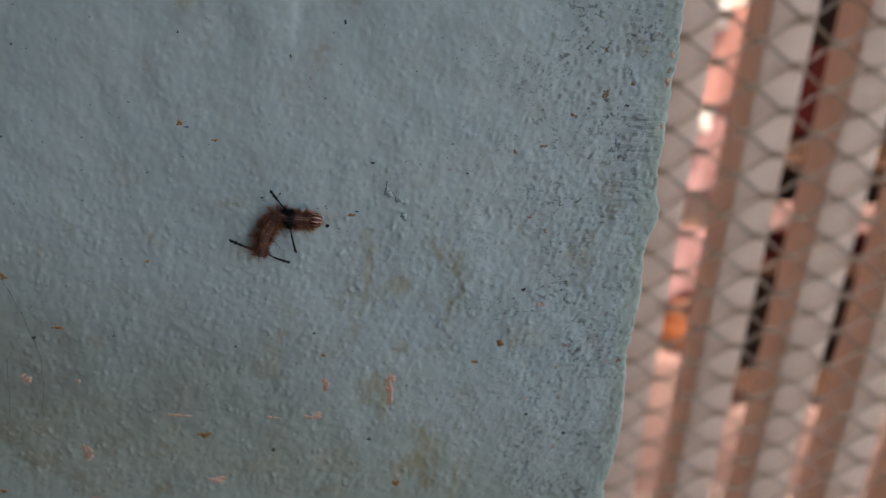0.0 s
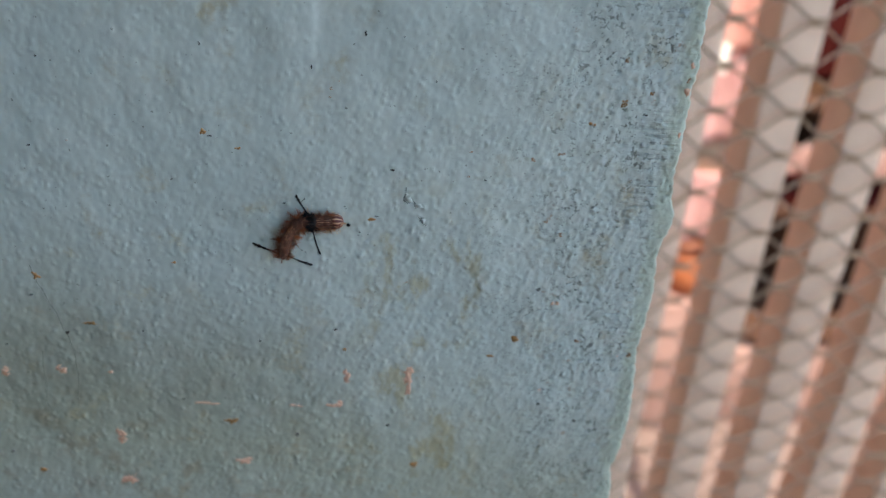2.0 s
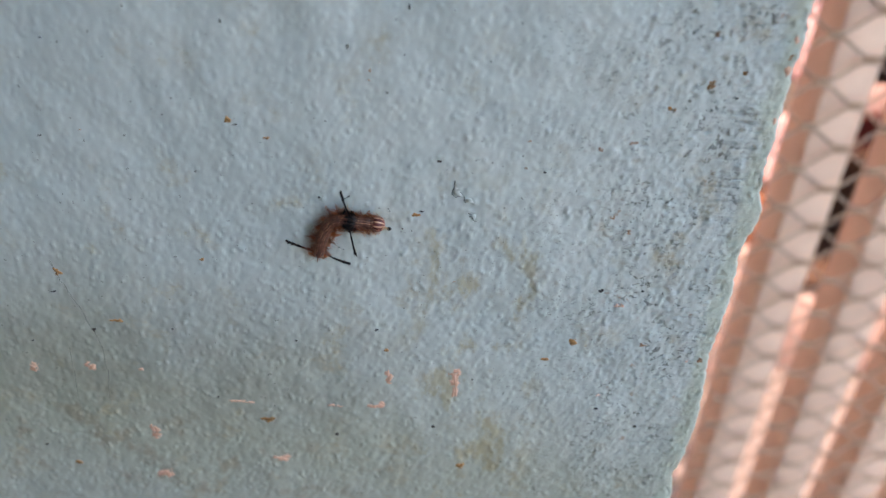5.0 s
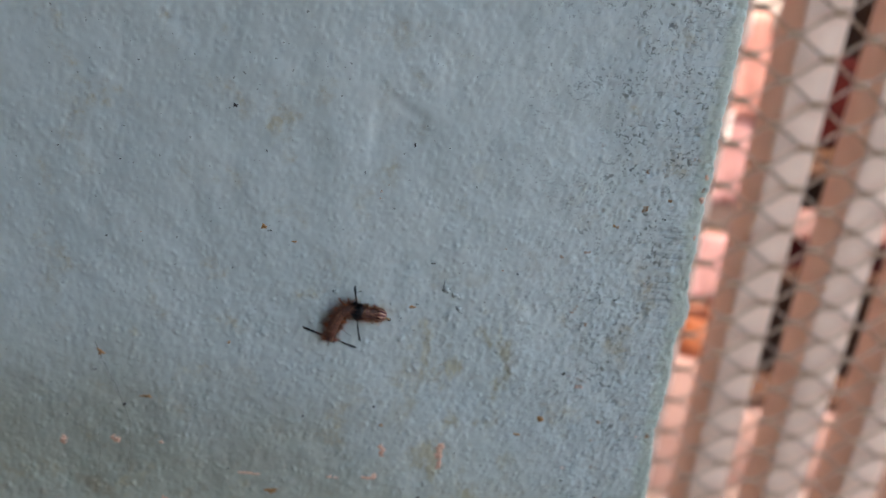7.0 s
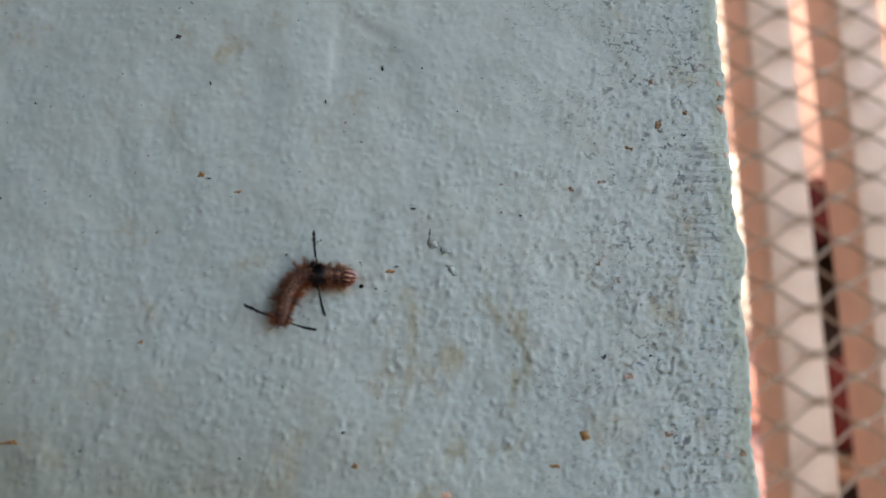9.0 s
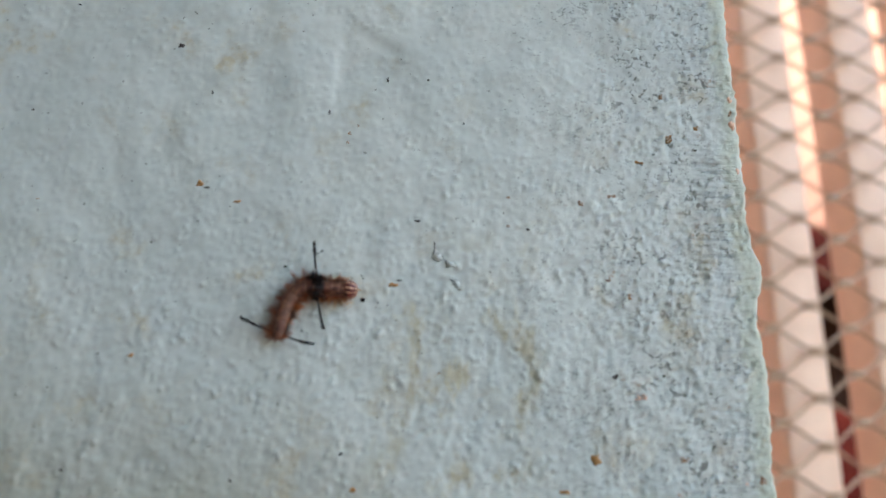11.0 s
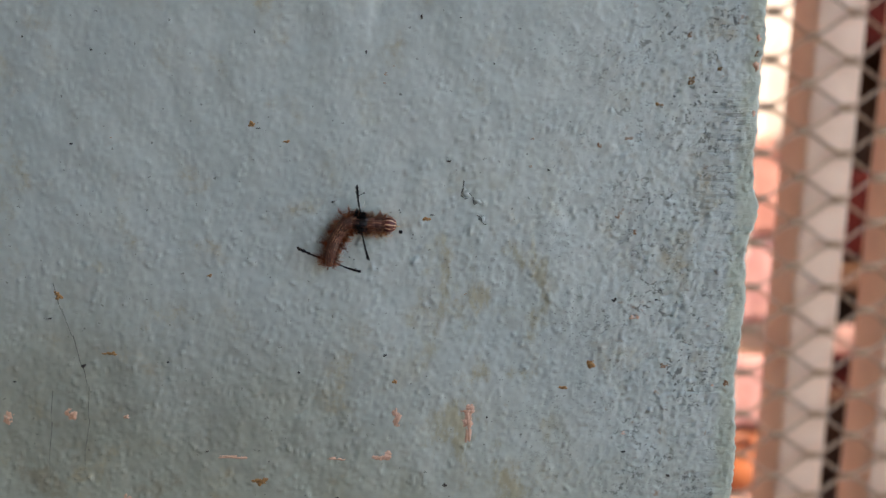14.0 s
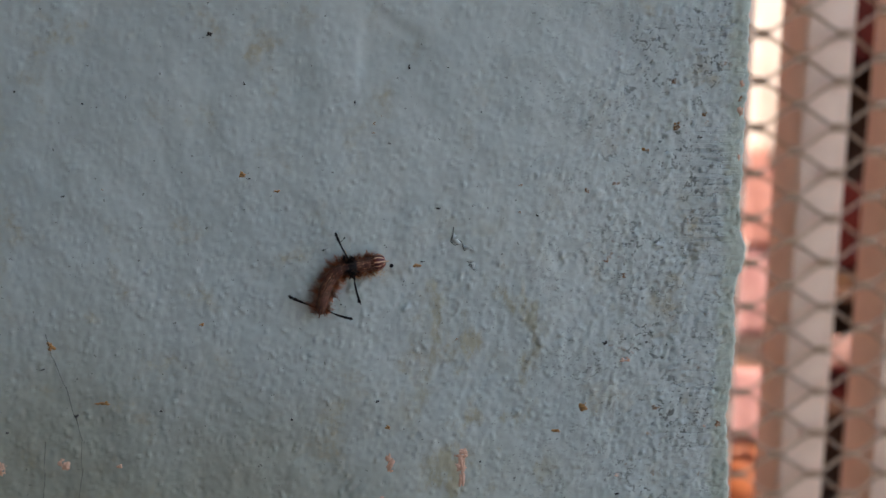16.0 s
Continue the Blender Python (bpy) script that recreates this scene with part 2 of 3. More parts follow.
WALL_PAINT = wall_paint()
WALL_PLAIN = plain("plain_wall_paint", (0.42, 0.5, 0.53), (0.47, 0.54, 0.56), 6, 0.65, 0.001)
CEILING = plain("ceiling_paint", (0.6, 0.58, 0.54), (0.52, 0.5, 0.46), 3, 0.8)
FLOOR = plain("pink_floor", (0.19, 0.124, 0.098), (0.158, 0.102, 0.08), 5, 0.6, 0.001)
BLOCK_PAINT = plain("pink_block_cement", (0.28, 0.155, 0.115), (0.235, 0.125, 0.092), 7, 0.7, 0.001, 0.1)
PLASTER = plain("peach_plaster", (0.30, 0.165, 0.112), (0.26, 0.138, 0.095), 3, 0.8, 0.002, 0.1)
BAR_PAINT = plain("beige_bar_paint", (0.76, 0.545, 0.39), (0.68, 0.48, 0.34), 40, 0.5, 0.0003)
WIRE = plain("brown_wire", (0.35, 0.235, 0.145), (0.29, 0.19, 0.115), 90, 0.5, 0.0002, 0.4)
RED = plain("red_cloth", (0.040, 0.004, 0.002), (0.014, 0.002, 0.0015), 9, 0.9, 0.001, 0.08)
PINK = plain("pink_cloth", (0.50, 0.23, 0.165), (0.42, 0.18, 0.13), 25, 0.9, 0.001, 0.1)
PALE_PINK = plain("pale_pink_cloth", (0.46, 0.225, 0.18), (0.38, 0.17, 0.14), 25, 0.8, 0.001)
CREAM = plain("cream_cloth", (0.56, 0.40, 0.29), (0.49, 0.34, 0.24), 25, 0.8, 0.001)
WHITE = plain("white_cloth", (0.74, 0.60, 0.47), (0.68, 0.54, 0.41), 25, 0.8, 0.001)
DARK_WOOD = plain("dark_wood", (0.068, 0.030, 0.016), (0.038, 0.016, 0.009), 12, 0.8, 0.001, 0.1, stretch=(1, 1, 0.2))
BROWN_WOOD = plain("brown_wood", (0.17, 0.075, 0.035), (0.11, 0.045, 0.02), 20, 0.6, 0.001, stretch=(1, 1, 0.2))
DULL_WOOD = plain("dull_brown_wood", (0.105, 0.048, 0.024), (0.07, 0.03, 0.015), 20, 0.7, 0.001, 0.15, stretch=(1, 1, 0.2))
TAN_WOOD = plain("tan_wood", (0.36, 0.20, 0.12), (0.29, 0.155, 0.09), 20, 0.6, 0.001, stretch=(1, 1, 0.2))
TAN = plain("tan_cloth", (0.34, 0.18, 0.135), (0.27, 0.135, 0.10), 25, 0.9, 0.001, 0.1)
ORANGE = plain("orange_clay", (0.30, 0.085, 0.026), (0.22, 0.06, 0.018), 9, 0.6, 0.001)
SOIL = plain("garden_soil", (0.2, 0.14, 0.09), (0.12, 0.1, 0.06), 1.5, 0.95, 0.01)
CHIP_PINK = plain("bare_plaster_chip", (0.68, 0.42, 0.29), (0.56, 0.33, 0.22), 500, 0.8, 0.0001)
SPECK_OCHRE = plain("ochre_speck", (0.40, 0.215, 0.07), (0.24, 0.13, 0.05), 900, 0.7, 0.0001)
SPECK_BLACK = plain("black_speck", (0.018, 0.018, 0.017), (0.04, 0.035, 0.03), 900, 0.6, 0.0001)
SPECK_BROWN = plain("brown_speck", (0.22, 0.125, 0.065), (0.36, 0.22, 0.13), 900, 0.8, 0.0001)
FUR = plain("rust_brown_hair", (0.20, 0.062, 0.022), (0.085, 0.026, 0.011), 700, 0.5)
FUR_RED = plain("foxy_red_hair", (0.38, 0.115, 0.036), (0.21, 0.055, 0.018), 700, 0.5)
FUR_PALE = plain("straw_hair", (0.62, 0.42, 0.2), (0.5, 0.3, 0.12), 700, 0.5)
FUR_BLACK = plain("black_hair", (0.008, 0.008, 0.009), (0.016, 0.014, 0.014), 700, 0.7, 0.0, 0.12)


def striped_skin(name, dark, pale, count, width, shake=1.1, gaps=0.40):
    """Skin with pale lines that run along the body."""
    m = Mat(name, 0.45, 0.5)
    uv = m.tree.nodes.new("ShaderNodeUVMap")
    uv.uv_map = "along"
    sep = m.tree.nodes.new("ShaderNodeSeparateXYZ")
    m.link(uv.outputs[0], sep.inputs[0])
    shaken = m.maths("ADD", m.maths("MULTIPLY", sep.outputs["Y"], float(count)), m.maths("MULTIPLY", m.noise(800, 4), shake))
    wave = m.maths("ABSOLUTE", m.maths("SUBTRACT", m.maths("FRACT", shaken, 0.0), 0.5), 0.0)
    line = m.ramp(wave, 0.5 - width, 0.5 - width * 0.45)
    breaks = m.ramp(m.noise(1300, 3, offset=6), gaps, gaps + 0.16)
    base = m.mix(m.ramp(m.noise(1100, 3, offset=2), 0.4, 0.65), dark, tuple(c * 2.2 for c in dark))
    m.bump(line, 0.4, 0.0001)
    return m.done(m.mix(m.maths("MULTIPLY", line, breaks), base, pale))


SKIN = striped_skin("striped_brown_skin", (0.040, 0.011, 0.006), (0.58, 0.32, 0.17), 17, 0.11, 1.4, 0.44)
BLACK_SKIN = striped_skin("black_saddle_skin", (0.008, 0.006, 0.005), (0.07, 0.04, 0.03), 15, 0.12)
HEAD_SKIN = striped_skin("striped_red_head", (0.055, 0.006, 0.004), (0.66, 0.40, 0.245), 11, 0.175, 0.35, 0.30)


# ---- wall with the rough corner ----
FACE = 0.143
BLOCK_TOP, LOW_BLOCK_TOP = 0.385, 0.235
CORNER = 0.0470


def corner_x(z):
    """Where the worn corner of the wall lies at a height."""
    bump = lambda at, wide, much: much * np.exp(-(((z - at) / wide) ** 2))  # noqa: E731
    x = CORNER + bump(1.1482, 0.0043, 0.0017) - bump(1.1602, 0.0022, 0.0003) - bump(1.1395, 0.003, 0.0003) + bump(1.1285, 0.004, 0.0006) - bump(1.1130, 0.004, 0.0006)
    x = x + bump(1.0930, 0.010, 0.0009) - bump(1.0745, 0.004, 0.0012) - bump(1.1940, 0.005, 0.0003) + bump(1.1826, 0.002, 0.0004) - bump(1.1785, 0.002, 0.0003)
    return x + 0.00020 * np.sin(z * 1900) * np.sin(z * 610 + 1) + 0.00005 * np.sin(z * 4100 + 2)


def field(rows, cols, step, near, far, seed, lean=0.0, squash=1.0):
    """Random relief whose lumps lie between two sizes, drawn out along a slant."""
    rng = np.random.default_rng(seed)
    fz, fx = np.meshgrid(np.fft.fftfreq(rows, step), np.fft.rfftfreq(cols, step), indexing="ij")
    c, s = math.cos(lean), math.sin(lean)
    f = np.hypot((fx * c + fz * s) * squash, fz * c - fx * s)
    band = np.exp(-((f * near) ** 2)) * (1 - np.exp(-((f * far) ** 2)))
    h = np.fft.irfft2(np.fft.rfft2(rng.standard_normal((rows, cols))) * band, (rows, cols))
    return h / h.std()


def rough_wall():
    step = 0.00042
    zs = np.arange(1.03, 1.25, step)
    xs = np.arange(-0.150, CORNER, step)
    R, C = len(zs), len(xs)
    X, Z = np.meshgrid(xs, zs)
    side = np.clip((X - 0.004) / 0.030, 0, 1)
    side = side * side * (3 - 2 * side)
    # Smooth high up and away from the corner, lumpy lower down and towards it.
    low = np.clip((1.178 - Z + 0.35 * (X + 0.06)) / 0.060, 0, 1)
    patch = np.clip(0.5 + 0.5 * field(R, C, step, 0.006, 0.03, 11), 0.0, 1.3)
    zone = (0.30 + 0.70 * low * low * (3 - 2 * low)) * (0.35 + 0.8 * patch)
    h = 0.00011 * field(R, C, step, 0.010, 0.05, 1)
    h += 0.000050 * field(R, C, step, 0.0030, 0.012, 7, -0.5, 0.7) * (0.4 + 0.6 * zone)
    h += 0.000007 * field(R, C, step, 0.0008, 0.0026, 2, 0.6, 0.8) * (0.4 + zone)
    ragged = 0.72 * field(R, C, step, 0.0011, 0.0042, 3, -0.4, 0.5) + 0.70 * field(R, C, step, 0.0026, 0.010, 31, 0.5, 0.6)
    h += 0.00028 * np.clip(ragged - 1.30, 0, 1.6) * zone
    ragged = 0.80 * field(R, C, step, 0.0016, 0.0066, 8, 0.9, 0.4) + 0.60 * field(R, C, step, 0.0007, 0.0024, 32, 0.2, 0.6)
    h += 0.00029 * np.clip(ragged - 1.10, 0, 1.8) * zone[::-1] * (0.4 + 0.6 * low)
    for seed, lean, size in ((21, 0.5, 0.0018), (22, -0.7, 0.0026), (23, 0.1, 0.0038)):
        crease = field(R, C, step, size, size * 3.2, seed, lean, 0.6)
        h -= 0.00012 * np.exp(-((crease / 0.20) ** 2)) * np.clip(field(R, C, step, 0.004, 0.02, seed + 9) - 0.35, 0, 1.3) * (0.5 + 0.5 * low)
    h -= 0.00016 * np.clip(field(R, C, step, 0.0013, 0.0044, 10, 0.2, 0.9) - 1.45, 0, 2) * (0.3 + 0.7 * low)
    worn = side * (0.35 + 0.75 * patch[:, ::-1])
    h -= 0.00024 * np.clip(field(R, C, step, 0.0009, 0.0034, 4, 0.1, 0.7) - 0.9, 0, 2.5) * worn
    h -= 0.00024 * np.clip(field(R, C, step, 0.0010, 0.0036, 9, 0.6, 0.5) - 1.0, 0, 2.5) * worn
    # A shallow dent with a steep rim on one side and a crease across it.
    rim = 1 / (1 + np.exp(-np.clip((X + 0.0307) / 0.0005, -40, 40)))
    h -= 0.00075 * rim * np.exp(-((np.clip(X + 0.0307, 0, 1) / 0.011) ** 2) - ((Z - 1.1885) / 0.0050) ** 2)
    along = np.clip(((X + 0.0265) * 0.0068 - (Z - 1.1962) * 0.0043) / (0.0068**2 + 0.0043**2), 0, 1)
    off = np.hypot(X + 0.0265 - 0.0068 * along, Z - 1.1962 + 0.0043 * along)
    h -= 0.00030 * np.exp(-((off / 0.0013) ** 2)) * (0.3 + 0.7 * along)
    fade = np.minimum.reduce([np.clip((X + 0.150) / 0.004, 0, 1), np.clip((Z - 1.03) / 0.004, 0, 1), np.clip((1.25 - Z) / 0.004, 0, 1)])
    h *= fade
    # Columns: plain wall, rough wall, then round the corner and back.
    edge = corner_x(Z[:, 0])
    edge = edge + fade[:, 0] * 0
    gx = X + (edge - CORNER)[:, None] * np.clip((X - 0.02) / (CORNER - 0.02), 0, 1)
    gy = FACE - h
    roll = np.clip((X - (CORNER - 0.0018)) / 0.0018, 0, 1)
    gy = gy + 0.00022 * roll**2.0
    gz = Z
    more = [(0.00010, 0.0007), (0.00010, 0.0016), (-0.0002, 0.004), (-0.0006, 0.11)]
    wobble = 0.00006 * field(R, 4, step, 0.0008, 0.004, 6)
    for n, (dx, dy) in enumerate(more):
        gx = np.column_stack([gx, edge + dx + wobble[:, n]])
        gy = np.column_stack([gy, np.full(R, FACE + dy)])
        gz = np.column_stack([gz, zs])
    gx = np.column_stack([np.full(R, -1.5), gx])
    gy = np.column_stack([np.full(R, FACE), gy])
    gz = np.column_stack([zs, gz])
    for z, end in ((0.0, 0), (2.4, -1)):
        row = (gx[end][None], gy[end][None], np.full((1, gx.shape[1]), z))
        pick = (lambda a, b: np.vstack([b, a])) if end == 0 else (lambda a, b: np.vstack([a, b]))
        gx, gy, gz = pick(gx, row[0]), pick(gy, row[1]), pick(gz, row[2])
    rows, cols = gx.shape
    co = np.stack([gx, gy, gz], -1).reshape(-1, 3)
    i = (np.arange(rows - 1)[:, None] * cols + np.arange(cols - 1)).ravel()
    quads = np.stack([i, i + 1, i + 1 + cols, i + cols], -1)
    me = bpy.data.meshes.new("wall_north")
    me.vertices.add(len(co))
    me.vertices.foreach_set("co", co.ravel())
    me.loops.add(quads.size)
    me.loops.foreach_set("vertex_index", quads.ravel().astype(np.int32))
    me.polygons.add(len(quads))
    me.polygons.foreach_set("loop_start", (np.arange(len(quads)) * 4).astype(np.int32))
    me.update(calc_edges=True)
    me.validate()
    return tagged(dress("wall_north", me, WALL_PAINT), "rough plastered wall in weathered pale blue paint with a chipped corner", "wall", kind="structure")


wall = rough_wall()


def skin(x, z):
    """The depth of the wall's face at a place."""
    hit, place, _, _ = wall.ray_cast((x, FACE - 0.05, z), (0, 1, 0))
    return place.y if hit else FACE


back = block("wall_back", (-1.5, FACE + 0.111, 0.0), (CORNER, FACE + 0.16, 2.4), WALL_PLAIN)
tagged(back, "back of the pale blue plastered wall", "wall", kind="structure")

tagged(block("floor", (-1.6, -3.0, -0.12), (4.2, 3.3, 0.0), FLOOR), "pinkish cement floor in sun and shade", "floor", kind="structure")
# Unseen slab added overhead to keep the sun off the wall and grille.
tagged(block("ceiling", (-1.6, -3.0, 2.4), (0.9, 0.12, 2.52), CEILING), "unseen pale slab added to shade the wall and grille", "ceiling", kind="structure")
# Unseen wall added on the left as a light block.
tagged(block("wall_west_added", (-1.65, -3.0, 0.0), (-1.5, 0.30, 2.4), WALL_PLAIN), "unseen pale blue wall added to block light from the left", "wall", kind="structure")
# Added behind the camera, out of view, so light enters from the right.
tagged(block("wall_south_added", (-1.5, -1.15, 0.0), (0.75, -1.0, 2.4), WALL_PLAIN), "unseen pale blue wall added so that light comes from the right", "wall", kind="structure")
# Out-of-view wall added to cut blue sky light on the bars' left sides.
tagged(block("wall_side_added", (-1.65, 0.31, 0.0), (-1.5, 3.3, 4.2), PLASTER), "unseen peach wall added to cut sky light on the grille", "wall", kind="structure")
tagged(block("wall_garden", (-2.0, 3.3, 0.0), (6.0, 3.45, 4.2), PLASTER), "sunlit peach plastered garden wall", "wall", kind="structure")
# Two added blocks whose pink faces stand in for sunlit floor.
tagged(block("step", (0.02, 1.44, 0.0), (0.775, 3.3, BLOCK_TOP), BLOCK_PAINT, bevel=0.006), "broad pinkish block added in place of sunlit floor", "step", kind="structure")
tagged(block("step", (0.776, 1.48, 0.0), (4.2, 3.3, LOW_BLOCK_TOP), BLOCK_PAINT, bevel=0.006), "low pinkish block added in place of sunlit floor", "step", kind="structure")
ground = bmesh.new()
bmesh.ops.create_grid(ground, x_segments=8, y_segments=8, size=60)
for v in ground.verts:
    v.co.z = -0.1
tagged(part("ground", ground, SOIL), "bare brown garden soil", "ground", kind="structure")


# ---- grille beside the wall ----
MESH_Y = 0.450
BAR_X, BAR_STEP, BAR_W, BAR_Y, BAR_D = 0.2198, 0.0645, 0.0315, 0.456, 0.036
LONG, SHORT, KNOT_X, KNOT_Z = 0.0512, 0.0292, 0.2402, 0.0213


def grille():
    thing = tagged(new("window_grille"), "beige painted grille of upright bars with diamond wire mesh", "grille")
    first = block("bar", (BAR_X, BAR_Y, 0.06), (BAR_X + BAR_W, BAR_Y + BAR_D, 2.3), BAR_PAINT, thing, bevel=0.002)
    for k in (-3, -2, -1, 1, 2, 3, 4, 5, 6):
        ob = new("bar", first.data)
        ob.parent = thing
        ob.location.x = k * BAR_STEP
    left, right = BAR_X - 3.4 * BAR_STEP, BAR_X + 6.9 * BAR_STEP
    block("bottom_rail", (left, BAR_Y - 0.002, 0.0), (right, BAR_Y + BAR_D + 0.002, 0.06), BAR_PAINT, thing, bevel=0.003)
    block("top_rail", (left, BAR_Y - 0.002, 2.3), (right, BAR_Y + BAR_D + 0.002, 2.4), BAR_PAINT, thing, bevel=0.003)
    # One bent strand of flat metal: its falling legs twist towards the ground, its rising legs lie flatter.
    bm = bmesh.new()
    half = LONG / 2
    count = int((right - left) / half) + 1
    wide, thin, bond, steps = 0.00088, 0.00050, 0.12, 9
    lift = SHORT / 2 - 0.0022

    def height(s):
        k, f = int(s), s - int(s)
        f = min(max((f - bond) / (1 - 2 * bond), 0.0), 1.0)
        f = 0.55 * f + 0.45 * f * f * (3 - 2 * f)
        return lift * (f if k % 2 == 0 else 1 - f)

    last = None
    for n in range(count * steps):
        s = n / steps
        x, z = s * half, height(s)
        slope = (height(s + 0.03) - height(max(s - 0.03, 0.0))) / 0.06 / lift
        d = Vector((half, 0, slope * lift)).normalized()
        twist = radians(48) * min(1.0, -slope) if slope < 0 else radians(-20) * min(1.0, slope)
        perp = Vector((d.z, 0, -d.x))
        face = (Vector((0, -math.cos(twist), 0)) + perp * math.sin(twist)).normalized()
        across = d.cross(face).normalized()
        at = Vector((x, 0.0008 * (2 * z / lift - 1), z))
        grow = 1.0 + 1.1 * max(0.0, 1 - abs(slope) / 1.1)
        ring = [bm.verts.new(at + across * a * wide * grow + face * b * thin) for a, b in ((-1, -1), (1, -1), (1, 1), (-1, 1))]
        if last:
            for q in range(4):
                bm.faces.new((last[q], last[(q + 1) % 4], ring[(q + 1) % 4], ring[q]))
        last = ring
    bmesh.ops.recalc_face_normals(bm, faces=bm.faces)
    me = bpy.data.meshes.new("strand")
    bm.to_mesh(me)
    bm.free()
    me.materials.append(WIRE)
    begin = KNOT_X - (math.floor((KNOT_X - left) / LONG)) * LONG
    base = KNOT_Z + SHORT * 14
    for k in range(84):
        ob = new("strand", me)
        ob.parent = thing
        ob.location = (begin - (half if k % 2 else 0.0), MESH_Y, base + k * SHORT / 2)
    return thing


grille()


# ---- things in the sun behind the grille ----
def cloth(name, label, x0, x1, y, z0, z1, material, waves=3, drape=0.02):
    """A hanging cloth with soft folds and a little thickness."""
    bm = bmesh.new()
    cols, rows = 24, 10
    grid = []
    for side in (0, 1):
        sheet = []
        for r in range(rows + 1):
            line = []
            for c in range(cols + 1):
                u, v = c / cols, r / rows
                fold = drape * math.sin(u * waves * 6.283 + 0.6 * math.sin(v * 4)) * (0.35 + 0.65 * v)
                line.append(bm.verts.new((x0 + (x1 - x0) * u, y + fold + side * 0.004, z1 - (z1 - z0) * v + 0.008 * math.sin(u * 9) * v)))
            sheet.append(line)
        grid.append(sheet)
    for sheet in grid:
        for r in range(rows):
            for c in range(cols):
                bm.faces.new((sheet[r][c], sheet[r][c + 1], sheet[r + 1][c + 1], sheet[r + 1][c]))
    rim = lambda s: s[0] + [q[-1] for q in s[1:]] + s[-1][-2::-1] + [q[0] for q in s[-2:0:-1]]  # noqa: E731
    a, b = rim(grid[0]), rim(grid[1])
    for n in range(len(a)):
        bm.faces.new((a[n], a[(n + 1) % len(a)], b[(n + 1) % len(a)], b[n]))
    bmesh.ops.recalc_face_normals(bm, faces=bm.faces)
    return tagged(part(name, bm, material), label, "cloth")


def stand(name, label, x0, x1, y, heights, material, top):
    thing = tagged(new(name), label, "rack")
    for x in (x0, x1):
        block("post", (x - 0.015, y - 0.015, BLOCK_TOP), (x + 0.015, y + 0.015, top), material, thing, bevel=0.003)
    for z in heights:
        block("rail", (x0 - 0.014, y - 0.008, z - 0.008), (x1 + 0.014, y + 0.008, z + 0.008), material, thing, bevel=0.003)
    return thing


stand("clothes_rack", "brown wooden clothes rack standing in the sun", 0.40, 0.78, 1.520, (2.12, 1.56, 1.19, 0.975, 0.70), BROWN_WOOD, 2.16)
cloth("white_cloth", "white cotton cloth hanging bright in the sun", 0.43, 0.735, 1.482, 1.15, 1.57, WHITE)
cloth("cream_cloth", "cream cotton cloth hanging high on the rack", 0.43, 0.735, 1.486, 1.72, 2.13, CREAM, 3, 0.012)
cloth("pink_cloth", "salmon pink cloth hanging on the rack", 0.43, 0.735, 1.490, 0.97, 1.20, PINK, 3, 0.010)
cloth("pale_pink_cloth", "pale pink cloth hanging on the rack", 0.43, 0.735, 1.500, 0.775, 0.985, PALE_PINK, 3, 0.010)
# White strip added as a highlight over the pink cloths.
cloth("white_highlight_strip", "narrow white strip added as the highlight on the pink cloth", 0.44, 0.640, 1.470, 0.930, 0.995, WHITE, 3, 0.008)
cloth("pale_pink_cloth", "pale pink cloth hanging on the rack", 0.43, 0.735, 1.500, 0.53, 0.705, PALE_PINK, 3, 0.010)
tagged(block("plank", (0.41, 1.531, 0.700), (0.77, 1.549, 0.775), TAN_WOOD, bevel=0.003), "pale brown plank resting on a rail of the rack", "plank")
pot = bmesh.new()
prof = [(0.0, 0.0), (0.054, 0.0), (0.066, 0.016), (0.070, 0.045), (0.066, 0.076), (0.058, 0.090), (0.065, 0.104), (0.058, 0.104), (0.054, 0.088), (0.0, 0.08)]
rings = [[pot.verts.new((r * math.cos(a * math.tau / 28), r * math.sin(a * math.tau / 28), z)) for a in range(28)] for r, z in prof[1:-1]]
for lo, hi in zip(rings, rings[1:]):
    for a in range(28):
        pot.faces.new((lo[a], lo[(a + 1) % 28], hi[(a + 1) % 28], hi[a]))
pot.faces.new(rings[0][::-1])
pot.faces.new(rings[-1])
pot = part("clay_pot", pot, ORANGE)
pot.location = (0.690, 1.535, BLOCK_TOP)
tagged(pot, "round orange clay pot on the pink block", "pot")

shelf = tagged(new("open_shelf"), "dark stained wooden open shelf in the sun", "shelf")
for x in (0.78, 1.62):
    block("side_panel", (x, 1.50, LOW_BLOCK_TOP), (x + 0.02, 1.80, 1.50), DARK_WOOD, shelf, bevel=0.002)
block("back_panel", (0.80, 1.78, LOW_BLOCK_TOP), (1.62, 1.80, 1.50), DARK_WOOD, shelf)
for z, m in ((0.25, DARK_WOOD), (0.60, DARK_WOOD), (0.86, DULL_WOOD), (1.48, DARK_WOOD)):
    block("board", (0.80, 1.49, z), (1.62, 1.78, z + 0.03), m, shelf, bevel=0.002)
cloth("red_cloth", "dark red cloth hanging over the shelf", 0.79, 1.61, 1.470, 1.36, 1.52, RED, 5, 0.012)
cloth("red_cloth", "dark red cloth hanging inside the shelf", 0.805, 1.61, 1.495, 0.92, 1.12, RED, 5, 0.012)
tagged(block("wooden_box", (0.82, 1.50, 0.63), (1.60, 1.76, 0.70), RED, bevel=0.004), "dark red painted box on the shelf", "box")
cloth("tan_cloth", "tan cloth folded over the shelf edge", 0.80, 1.60, 1.472, 0.715, 0.785, TAN, 4, 0.006)


